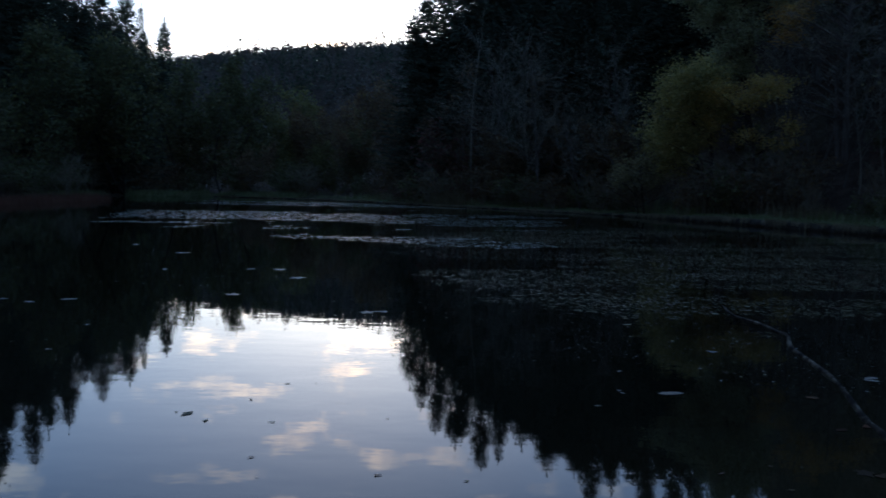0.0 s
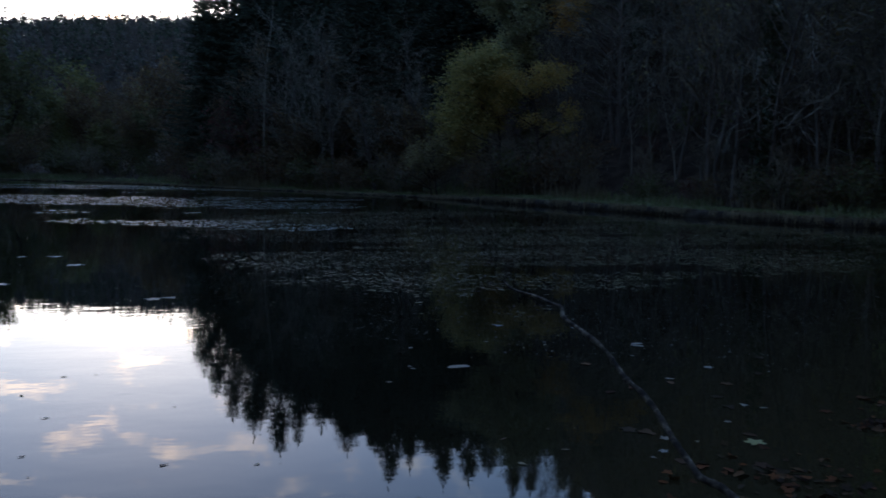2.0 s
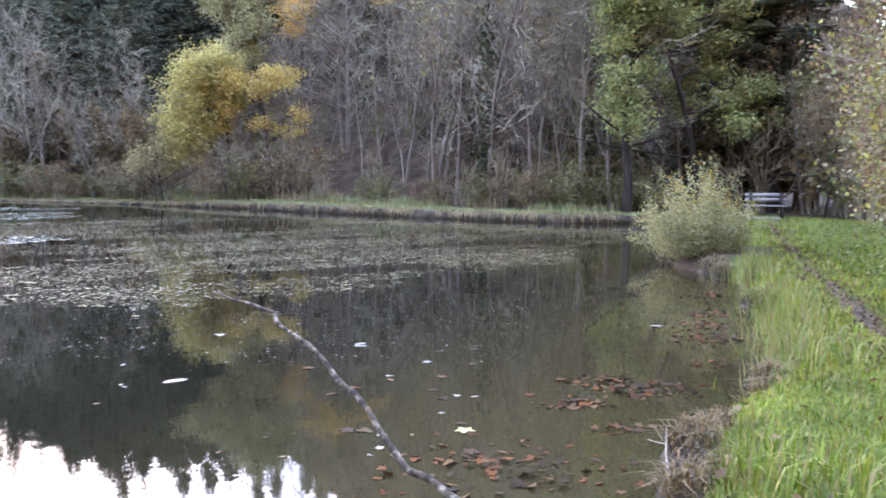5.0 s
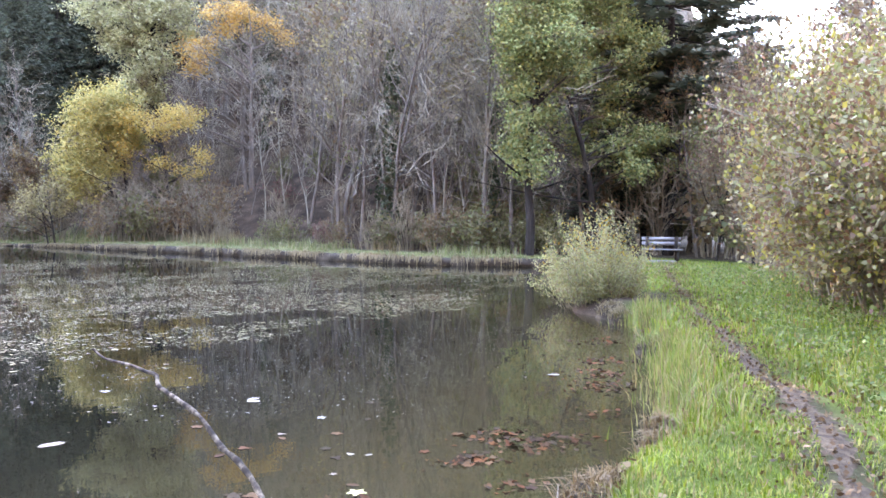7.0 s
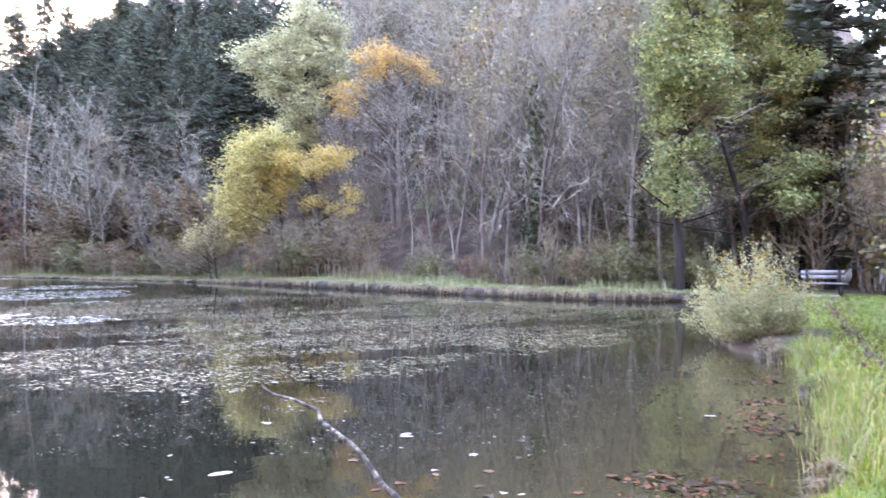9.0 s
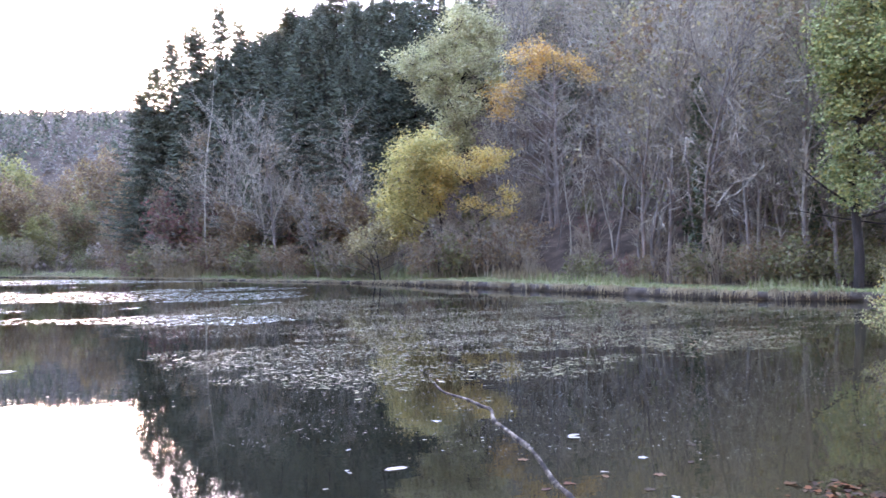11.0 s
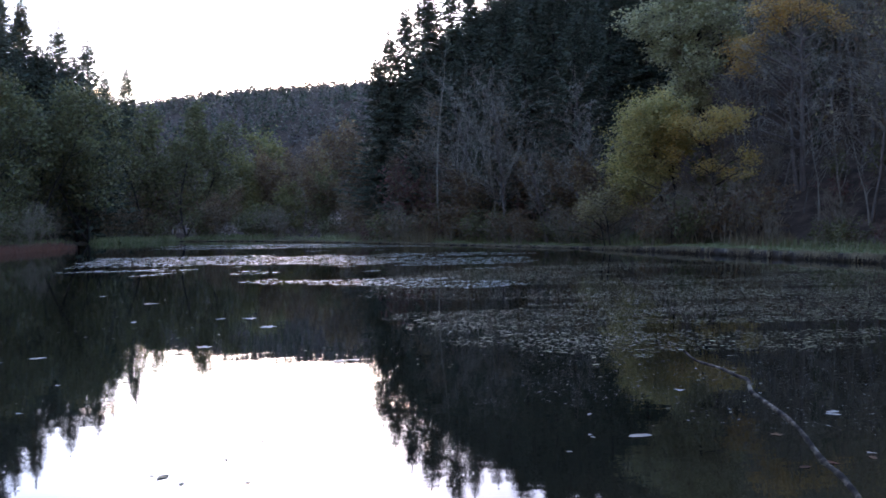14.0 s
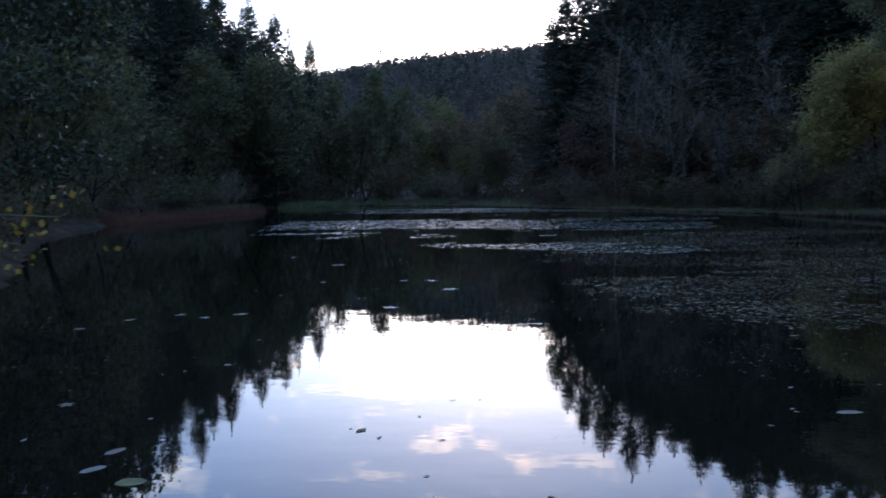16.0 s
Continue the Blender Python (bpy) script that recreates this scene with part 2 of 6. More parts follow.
M_FLEAF_YELLOW = floating_material("fallen_leaf_yellow", [(0.36, 0.33, 0.13), (0.32, 0.29, 0.1)], 0.5, 0.3)

# water: dark, peaty, mirror-like
M_WATER, nt, bsdf = material("pond_water")
murk = noise_node(nt, 0.35, 4.0)
murk_r = ramp(nt, murk.outputs["Fac"], [(0.35, (0.006, 0.0056, 0.0035)), (0.65, (0.013, 0.012, 0.0075))])
silt = nt.nodes.new("ShaderNodeAttribute")
silt.attribute_name = "silt"
link(nt, mixed(nt, silt.outputs["Fac"], murk_r.outputs["Color"], (0.032, 0.0245, 0.0105)), bsdf.inputs["Base Color"])
bsdf.inputs["Roughness"].default_value = 0.015
bsdf.inputs["IOR"].default_value = 1.333
rip = noise_node(nt, 1.6, 3.0, 0.5, (1.0, 1.6, 1.0))
bump(nt, bsdf, rip.outputs["Fac"], 0.028, 0.05)

# ground: turf where the attribute says so, leaf litter elsewhere
M_GROUND, nt, bsdf = material("ground_soil_turf")
att = nt.nodes.new("ShaderNodeAttribute")
att.attribute_name = "turf"
g1 = noise_node(nt, 1.2, 6.0)
g2 = noise_node(nt, 14.0, 6.0, 0.65)
soil = ramp(nt, g1.outputs["Fac"], [(0.3, (0.03, 0.021, 0.015)), (0.55, (0.068, 0.046, 0.031)), (0.75, (0.125, 0.08, 0.055))])
lush = nt.nodes.new("ShaderNodeAttribute")
lush.attribute_name = "lush"
turf_l = ramp(nt, g1.outputs["Fac"], [(0.3, (0.05, 0.07, 0.012)), (0.6, (0.085, 0.115, 0.02)), (0.8, (0.13, 0.13, 0.04))])
turf_d = ramp(nt, g1.outputs["Fac"], [(0.3, (0.085, 0.09, 0.035)), (0.6, (0.14, 0.14, 0.06)), (0.8, (0.17, 0.15, 0.085))])
fine = ramp(nt, g2.outputs["Fac"], [(0.25, (0.6, 0.6, 0.6)), (0.75, (1.25, 1.25, 1.25))])
turf_c = mixed(nt, lush.outputs["Fac"], turf_d.outputs["Color"], turf_l.outputs["Color"])
gcol = mixed(nt, att.outputs["Fac"], soil.outputs["Color"], turf_c)
link(nt, mixed(nt, 1.0, gcol, fine.outputs["Color"], "MULTIPLY"), bsdf.inputs["Base Color"])
bsdf.inputs["Roughness"].default_value = 0.95
bsdf.inputs["Specular IOR Level"].default_value = 0.08
bump(nt, bsdf, g2.outputs["Fac"], 0.7, 0.05)


# ---- mesh helpers ----
class Build:
    """Collects vertices and faces for one mesh."""

    def __init__(self):
        self.v, self.f, self.n = [], [], 0

    def add(self, verts, faces):
        verts = np.asarray(verts, dtype=float).reshape(-1, 3)
        faces = np.asarray(faces, dtype=int)
        self.v.append(verts)
        self.f.append(faces + self.n)
        self.n += len(verts)

    def tubes(self, segs, sides=3):
        """segs: rows of p0(3) p1(3) r0 r1."""
        s = np.asarray(segs, dtype=float).reshape(-1, 8)
        if not len(s):
            return
        p0, p1 = s[:, :3], s[:, 3:6]
        d = p1 - p0
        d /= np.maximum(np.linalg.norm(d, axis=1, keepdims=True), 1e-9)
        ref = np.where(np.abs(d[:, 2:3]) > 0.9, np.array([[1.0, 0, 0]]), np.array([[0, 0, 1.0]]))
        u = np.cross(d, ref)
        u /= np.maximum(np.linalg.norm(u, axis=1, keepdims=True), 1e-9)
        w = np.cross(d, u)
        a = np.arange(sides) * 2 * np.pi / sides
        ring = np.cos(a)[None, :, None] * u[:, None] + np.sin(a)[None, :, None] * w[:, None]
        lo = p0[:, None] + ring * s[:, 6][:, None, None]
        hi = p1[:, None] + ring * s[:, 7][:, None, None]
        verts = np.concatenate([lo, hi], axis=1).reshape(-1, 3)
        i = np.arange(sides)
        j = (i + 1) % sides
        quad = np.stack([i, j, j + sides, i + sides], -1)
        faces = (np.arange(len(s))[:, None, None] * 2 * sides + quad[None]).reshape(-1, 4)
        self.add(verts, faces)

    def ribbons(self, segs, rng):
        """Hair-thin twigs, one blade each, turned at random."""
        s = np.asarray(segs, dtype=float).reshape(-1, 8)
        p0, p1 = s[:, :3], s[:, 3:6]
        d = p1 - p0
        d /= np.maximum(np.linalg.norm(d, axis=1, keepdims=True), 1e-9)
        u = np.cross(d, rng.normal(size=d.shape))
        u /= np.maximum(np.linalg.norm(u, axis=1, keepdims=True), 1e-9)
        a, b_ = u * s[:, 6:7], u * s[:, 7:8]
        self.add(np.stack([p0 - a, p0 + a, p1 + b_, p1 - b_], axis=1).reshape(-1, 3), np.arange(len(s) * 4).reshape(-1, 4))

    def leaves(self, centres, size, rng, aspect=0.6, flat=0.0, sizes=None, axis=None):
        """Diamond leaf blades, turned at random (flat: 1 lies level)."""
        c = np.asarray(centres, dtype=float).reshape(-1, 3)
        n = len(c)
        if not n:
            return
        a = rng.normal(size=(n, 3)) if axis is None else np.asarray(axis) + rng.normal(size=(n, 3)) * 0.25
        a[:, 2] *= 1 - flat
        a /= np.linalg.norm(a, axis=1, keepdims=True)
        b = rng.normal(size=(n, 3))
        b[:, 2] *= 1 - flat
        b = b - a * np.sum(a * b, axis=1, keepdims=True)
        b /= np.maximum(np.linalg.norm(b, axis=1, keepdims=True), 1e-9)
        s = (np.full(n, size) if sizes is None else sizes) * rng.uniform(0.6, 1.3, n)
        la, lb = a * s[:, None] * 0.5, b * s[:, None] * 0.5 * aspect
        verts = np.stack([c - la, c + lb, c + la, c - lb], axis=1).reshape(-1, 3)
        self.add(verts, np.arange(n * 4).reshape(-1, 4))

    def blades(self, base, height, rng, width=0.01, lean=0.35):
        """Grass blades of two bent pieces."""
        p = np.asarray(base, dtype=float).reshape(-1, 3)
        n = len(p)
        h = height * rng.uniform(0.5, 1.25, n)
        az = rng.uniform(0, 2 * np.pi, n)
        out = np.stack([np.cos(az), np.sin(az), np.zeros(n)], -1)
        side = np.stack([-np.sin(az), np.cos(az), np.zeros(n)], -1)
        k = rng.uniform(0.1, 1.0, n) * lean
        up = np.array([0, 0, 1.0])
        mid = p + up * (h * 0.6)[:, None] + out * (h * k * 0.35)[:, None]
        tip = p + up * (h * (1 - 0.35 * k))[:, None] + out * (h * k)[:, None]
        w = (width * rng.uniform(0.6, 1.3, n))[:, None]
        verts = np.stack([p - side * w, p + side * w, mid + side * w * 0.8, mid - side * w * 0.8, tip], axis=1).reshape(-1, 3)
        o = np.arange(n)[:, None] * 5
        self.add(verts, o + np.array([[0, 1, 2, 3]]))
        self.f.append((o + np.array([[3, 2, 4, 4]])) + self.n - len(verts))

    def box(self, x0, y0, z0, x1, y1, z1, m=None, bevel=0.0):
        bm = bmesh.new()
        bmesh.ops.create_cube(bm, size=1.0)
        bmesh.ops.transform(bm, matrix=Matrix.Translation(((x0 + x1) / 2, (y0 + y1) / 2, (z0 + z1) / 2)) @ Matrix.Diagonal((x1 - x0, y1 - y0, z1 - z0, 1)), verts=bm.verts)
        if bevel:
            bmesh.ops.bevel(bm, geom=bm.edges, offset=bevel, segments=2, affect="EDGES")
        bm.verts.ensure_lookup_table()
        pts = [(m @ v.co if m else v.co)[:] for v in bm.verts]
        for f in bm.faces:
            q = [v.index for v in f.verts]
            if len(q) == 3:
                self.f.append(np.array([[q[0], q[1], q[2], q[2]]]) + self.n)
            else:
                for k in range(1, len(q) - 1, 2):
                    r = [q[0], q[k], q[k + 1], q[k + 2] if k + 2 < len(q) else q[k + 1]]
                    self.f.append(np.array([r]) + self.n)
        self.v.append(np.array(pts))
        self.n += len(pts)
        bm.free()

    def mesh(self, name, mat, smooth=False):
        me = bpy.data.meshes.new(name)
        verts = np.concatenate(self.v) if self.v else np.zeros((0, 3))
        quads = [f for f in self.f if f.ndim == 2]
        faces = np.concatenate(quads)
        tri = faces[:, 2] == faces[:, 3]
        lens = np.where(tri, 3, 4)
        loops = faces[np.arange(4)[None, :] < lens[:, None]]
        me.vertices.add(len(verts))
        me.vertices.foreach_set("co", verts.ravel())
        me.loops.add(len(loops))
        me.loops.foreach_set("vertex_index", loops)
        me.polygons.add(len(faces))
        me.polygons.foreach_set("loop_start", np.concatenate([[0], np.cumsum(lens)[:-1]]))
        me.polygons.foreach_set("loop_total", lens)
        if smooth:
            me.polygons.foreach_set("use_smooth", np.ones(len(faces), dtype=bool))
        me.materials.append(mat)
        me.update(calc_edges=True)
        me.validate()
        return me


def part(name, b, mat, parent=None, label="", smooth=False):
    ob = new(name, b.mesh(name, mat, smooth))
    ob.parent = parent
    if label:
        tagged(ob, label)
    return ob


def thing(name, label, category, group="", at=(0, 0, 0), kind=""):
    ob = new(name)
    ob.empty_display_size = 0.2
    ob.location = at
    return tagged(ob, label, category, group, kind)


def unit(v):
    return v / max(np.linalg.norm(v), 1e-9)


# ---- the lie of the land ----
SHORE = np.array([
    (-1.5, 1.0), (0.6, 1.1), (1.9, 1.7), (2.9, 2.7), (3.7, 3.45), (4.7, 4.2), (5.6, 4.45), (6.0, 4.75), (6.8, 5.3), (7.9, 6.2), (9.3, 7.6), (10.7, 9.0),
    (12.4, 10.9), (12.5, 12.3), (13.3, 13.2), (14.6, 13.1), (17.0, 15.0), (20.5, 18.6), (22.8, 21.4), (23.2, 23.6), (22.0, 24.6), (20.5, 25.7), (19.1, 27.4), (18.1, 29.8), (17.0, 32.6),
    (15.6, 36.0), (13.4, 41.8), (9.7, 49.5), (5.4, 55.6), (0.5, 61.5), (-6.0, 69.0), (-13.0, 76.0), (-21.0, 80.0), (-27.5, 76.0), (-27.0, 67.0), (-24.5, 63.5),
    (-25.5, 50.0), (-25.8, 44.0), (-22.0, 33.0), (-16.5, 23.5), (-11.0, 14.5), (-6.8, 7.2), (-3.8, 2.9)])
WALK_LINE = np.array([(-6.0, -3.0), (0.2, -0.9), (3.4, 1.3), (5.4, 2.6), (6.8, 3.6), (8.0, 4.75), (10.0, 6.7), (12.7, 9.3), (17.0, 13.2), (21.5, 17.2), (25.6, 20.2)])


def segment_distance(x, y, line, closed):
    pts = np.vstack([line, line[:1]]) if closed else line
    best = np.full(x.shape, 1e9)
    for (ax, ay), (bx, by) in zip(pts[:-1], pts[1:]):
        ex, ey = bx - ax, by - ay
        t = np.clip(((x - ax) * ex + (y - ay) * ey) / (ex * ex + ey * ey), 0, 1)
        best = np.minimum(best, np.hypot(x - ax - t * ex, y - ay - t * ey))
    return best


def shore_distance(x, y):
    """Metres from the waterline, plus on land."""
    x, y = np.asarray(x, float), np.asarray(y, float)
    d = segment_distance(x, y, SHORE, True)
    inside = np.zeros(x.shape, bool)
    px, py = SHORE[:, 0], SHORE[:, 1]
    for i in range(len(SHORE)):
        j = i - 1
        cross = (py[i] > y) != (py[j] > y)
        with np.errstate(divide="ignore", invalid="ignore"):
            at = (px[j] - px[i]) * (y - py[i]) / (py[j] - py[i] + 1e-12) + px[i]
        inside ^= cross & (x < at)
    return np.where(inside, -d, d)


def step(a, b, v):
    t = np.clip((v - a) / (b - a), 0, 1)
    return t * t * (3 - 2 * t)


def wave(x, y, k, seed):
    r = np.random.default_rng(seed)
    out = 0
    for _ in range(5):
        a, p, q = r.uniform(0, 2 * np.pi), r.uniform(0, 6.3), r.uniform(0.6, 1.7)
        out = out + np.sin((x * np.cos(a) + y * np.sin(a)) * k * q + p)
    return out / 5


def ground_z(x, y):
    x, y = np.asarray(x, float), np.asarray(y, float)
    d = shore_distance(x, y)
    z = np.where(d < 0, -0.12 + np.maximum(d, -4) * 0.2, 0)
    bank = 0.30 + 0.05 * wave(x, y, 0.7, 3) + 0.03 * wave(x, y, 2.5, 4)
    low = step(42, 54, y)     # a low shelving shore at the far end
    z = np.where(d >= 0, -0.12 + (bank - 0.1 * low + 0.12) * step(0.0, 0.5 + 1.6 * low, d), z)
    land = step(0.5, 3, d)
    z = z + step(0.25, 0.7, d) * 0.07 * wave(x, y, 2.3, 8) * (1 - step(12, 18, np.hypot(x, y))) * step(2.5, 4.0, x)
    z = z + land * 0.12 * wave(x, y, 0.25, 5)
    # the wooded slope beyond the far bank
    s = (x - 23.2) * 0.846 + (y - 23.6) * 0.533
    along = -0.533 * (x - 23.2) + 0.846 * (y - 23.6)
    slope = np.maximum(s - 5.0, 0)
    rise = 0.95 * slope - 0.5 * np.minimum(slope, 12)
    rise = np.where(rise < 48, rise, 48 + 0.1 * (rise - 48)) * (1 - step(49, 62, np.degrees(np.arctan2(x, np.maximum(y, 0.1)))))
    z = z + step(-4, 16, along) * (1 - step(42, 95, along) * 0.92) * rise * np.where(y > 0, 1, 0)
    # wooded slope on the other side
    w = np.maximum(-(x + 33.0) - 0.12 * (y - 60), 0) * step(8, 45, y)
    z = z + np.minimum(0.55 * w, 44) * (1 - step(150, 285, y))
    # the ridge that closes the valley
    ridge = 29.6 + 7.8 * np.exp(-((x + 23) / 44) ** 2) + 1.2 * np.sin(x * 0.06 + 0.5)
    z = z + ridge * step(150, 290, y) * (1 - 0.4 * step(320, 900, y))
    # added slope behind the path, out of view, to block sky light from there
    back = np.maximum(-(y + 0.25 * x) - 12, 0)
    z = z + np.minimum(1.1 * back, 75) * land
    return z + np.where(np.hypot(x, y) > 100, 0.6 * wave(x, y, 0.06, 6), 0)


def gz(x, y):
    return float(ground_z(np.array([x]), np.array([y]))[0])


def at_bearing(az, dist):
    return dist * math.sin(radians(az)), dist * math.cos(radians(az))


def axis_steps(*spans):
    out = []
    for a, b, s in spans:
        out.extend(np.arange(a, b, s))
    return np.array(out)


gx = np.concatenate([[-3000, -1800, -1000, -600, -400, -300, -230, -180, -150, -125], axis_steps((-105, -45, 6), (-45, -8, 1.2), (-8, 16, 0.28), (16, 32, 0.7), (32, 60, 2.5), (60, 130, 8)), [135, 160, 200, 260, 350, 500, 900, 1700, 3000]])
gy = np.concatenate([[-3000, -1500, -700, -300, -150, -80, -40, -20, -12], axis_steps((-8, -3, 0.8), (-3, 14, 0.28), (14, 40, 0.7), (40, 86, 1.3), (86, 150, 5), (150, 340, 12)), [345, 380, 450, 600, 900, 1700, 3000]])
GX, GY = np.meshgrid(gx, gy)
GZ = ground_z(GX.ravel(), GY.ravel())
walk_d = segment_distance(GX.ravel(), GY.ravel(), WALK_LINE, False)
shore_d = shore_distance(GX.ravel(), GY.ravel())
nx, ny = len(gx), len(gy)
idx = np.arange(nx * ny).reshape(ny, nx)
b = Build()
b.add(np.stack([GX.ravel(), GY.ravel(), GZ], -1), np.stack([idx[:-1, :-1], idx[:-1, 1:], idx[1:, 1:], idx[1:, :-1]], -1).reshape(-1, 4))
ground = part("ground", b, M_GROUND, smooth=True)
tagged(ground, "soil with turf along the pond and leaf litter under the trees", "ground", kind="structure")
turf_v = np.clip(step(0.05, 0.35, shore_d) * (1 - step(2.8, 4.5, shore_d)), 0, 1)
turf_v = np.maximum(turf_v, step(0.1, 0.4, shore_d) * (1 - step(3.0, 4.5, walk_d)))
turf_v *= 0.25 + 0.75 * step(0.14, 0.4, walk_d + 0.5 * step(10, 15, np.hypot(GX.ravel(), GY.ravel())) + 0.12 * wave(GX.ravel(), GY.ravel(), 4.0, 9))
turf_v *= step(1.0, 1.9, np.hypot(GX.ravel() - 13.5, GY.ravel() - 12.3))      # bare soil under the willow bush
turf_v *= 0.1 + 0.9 * step(-12, -3, GX.ravel())      # turf fades to a tenth between x = -3 and -12
attr = ground.data.attributes.new("turf", "FLOAT", "POINT")
attr.data.foreach_set("value", turf_v)
attr = ground.data.attributes.new("lush", "FLOAT", "POINT")
attr.data.foreach_set("value", 1 - step(4.0, 8.0, walk_d))

wb = Build()
wxs, wys = np.linspace(-31, 25, 57), np.linspace(0.2, 83, 84)
WX, WY = np.meshgrid(wxs, wys)
wi = np.arange(WX.size).reshape(WX.shape)
wb.add(np.stack([WX.ravel(), WY.ravel(), np.zeros(WX.size)], -1), np.stack([wi[:-1, :-1], wi[:-1, 1:], wi[1:, 1:], wi[1:, :-1]], -1).reshape(-1, 4))
water = part("water", wb, M_WATER)
water_d = shore_distance(WX.ravel(), WY.ravel())
attr = water.data.attributes.new("silt", "FLOAT", "POINT")
attr.data.foreach_set("value", (1 - step(0.3, 4.5, -water_d)) * (1 - step(20, 26, WY.ravel())) * (WX.ravel() > 0))
tagged(water, "still dark pond water mirroring trees and sky", "water", kind="structure")


# ---- trees ----
def limb(start, direction, length, r0, r1, n, rng, bend=0.12, lift=0.0):
    """A bent limb: its points and radii."""
    pts, d, p = [np.array(start, float)], unit(np.array(direction, float)), np.array(start, float)
    for i in range(n):
        d = unit(d + rng.normal(size=3) * bend + np.array([0, 0, lift]))
        p = p + d * length / n
        pts.append(p)
    radii = np.linspace(r0, r1, n + 1)
    segs = [(*pts[i], *pts[i + 1], radii[i], radii[i + 1]) for i in range(n)]
    return pts, segs, d


def around(d, angle, spin):
    """A way that leaves d at an angle."""
    d = unit(d)
    ref = np.array([1.0, 0, 0]) if abs(d[2]) > 0.9 else np.array([0, 0, 1.0])
    u = unit(np.cross(d, ref))
    w = np.cross(d, u)
    return unit(d * math.cos(angle) + (u * math.cos(spin) + w * math.sin(spin)) * math.sin(angle))


def skeleton_tree(seed, height, spread, first=0.25, limbs=14, subs=6, twigs=6, fine=3, angle=50, lift=0.1, stems=1, trunk_r=None, top_only=False):
    """Trunk, limbs, twigs and twig ends of a broadleaved tree."""
    rng = np.random.default_rng(seed)
    thick, thin, ends = [], [], []
    r = trunk_r or height * 0.0085
    for st in range(stems):
        lean = rng.normal(size=3) * (0.05 if stems == 1 else 0.22)
        d0 = unit(np.array([lean[0], lean[1], 1.0]))
        off = np.zeros(3) if stems == 1 else np.array([*rng.normal(size=2) * 0.25, 0])
        hh = height * (1 if st == 0 else rng.uniform(0.7, 0.98))
        tp, ts, _ = limb(off, d0, hh, r, r * 0.12, 9, rng, 0.085, 0.03)
        thick += ts
        for k in range(limbs):
            f = first + (0.97 - first) * (k + rng.uniform(0, 1)) / limbs
            i = min(int(f * 9), 8)
            p = tp[i] + (tp[i + 1] - tp[i]) * (f * 9 - i)
            dirn = around(tp[i + 1] - tp[i], radians(angle * rng.uniform(0.7, 1.25) * (1 - 0.35 * f)), rng.uniform(0, 6.28))
            ln = spread * (1.15 - 0.85 * abs(f - first - 0.15)) * rng.uniform(0.65, 1.15)
            lr = r * 0.42 * (1 - 0.6 * f)
            lp, ls, _ = limb(p, dirn, ln, lr, lr * 0.25, 5, rng, 0.13, lift)
            thick += ls
            for q in range(subs):
                g = rng.uniform(0.25, 1.0)
                j = min(int(g * 5), 4)
                sp = lp[j] + (lp[j + 1] - lp[j]) * (g * 5 - j)
                sd = around(lp[j + 1] - lp[j], radians(rng.uniform(25, 60)), rng.uniform(0, 6.28))
                sl = ln * rng.uniform(0.25, 0.5)
                sp2, ss, _ = limb(sp, sd, sl, lr * 0.35, lr * 0.12, 3, rng, 0.16, lift)
                thin += ss
                for t in range(twigs):
                    e = rng.uniform(0.15, 1.0)
                    m = min(int(e * 3), 2)
                    wp = sp2[m] + (sp2[m + 1] - sp2[m]) * (e * 3 - m)
                    wd = around(sp2[m + 1] - sp2[m], radians(rng.uniform(20, 60)), rng.uniform(0, 6.28))
                    wl_ = sl * rng.uniform(0.25, 0.55)
                    wp2, ws, _ = limb(wp, wd, wl_, lr * 0.12 + 0.004, 0.004, 2, rng, 0.18, lift)
                    thin += ws
                    ends.append(wp2[1])
                    ends.append(wp2[2])
                    for u in range(fine):
                        fd = around(wd, radians(rng.uniform(20, 55)), rng.uniform(0, 6.28))
                        fp = wp2[1] + (wp2[2] - wp2[1]) * rng.uniform(0, 1)
                        fe = fp + fd * wl_ * rng.uniform(0.3, 0.6)
                        thin.append((*fp, *fe, 0.009, 0.004))
                        ends.append(fe)
    return np.array(thick), np.array(thin), np.array(ends), rng


TALL = {}


def broadleaf(name, label, category, seed, height, spread, leaf=None, per_end=3, leaf_size=0.14, scatter=0.22, keep=None, bark=None, twig=None, group="", thin_scale=1.0, **kw):
    thick, thin, ends, rng = skeleton_tree(seed, height, spread, **kw)
    root = thing(name, label, category, group)
    TALL[root.name] = float(np.percentile(ends[:, 2], 99.5))
    tb = Build()
    tb.tubes(thick, 6)
    part("trunk", tb, bark or M_BARK, root, smooth=True)
    nb = Build()
    if len(thin):
        thin[:, 6:] *= thin_scale
        stout = thin[:, 6] > 0.013 * thin_scale
        nb.tubes(thin[stout], 3)
        nb.ribbons(thin[~stout], rng)
        tagged(part("twig_mass", nb, twig or M_TWIG, root), kind="stuff")
    if leaf:
        e = ends if keep is None else ends[keep(ends, rng)]
        c = np.repeat(e, per_end, axis=0)
        c = c + rng.normal(size=c.shape) * scatter
        lb = Build()
        lb.leaves(c, leaf_size, rng, 0.75)
        part("crown", lb, M_LEAF[leaf], root)
    return root


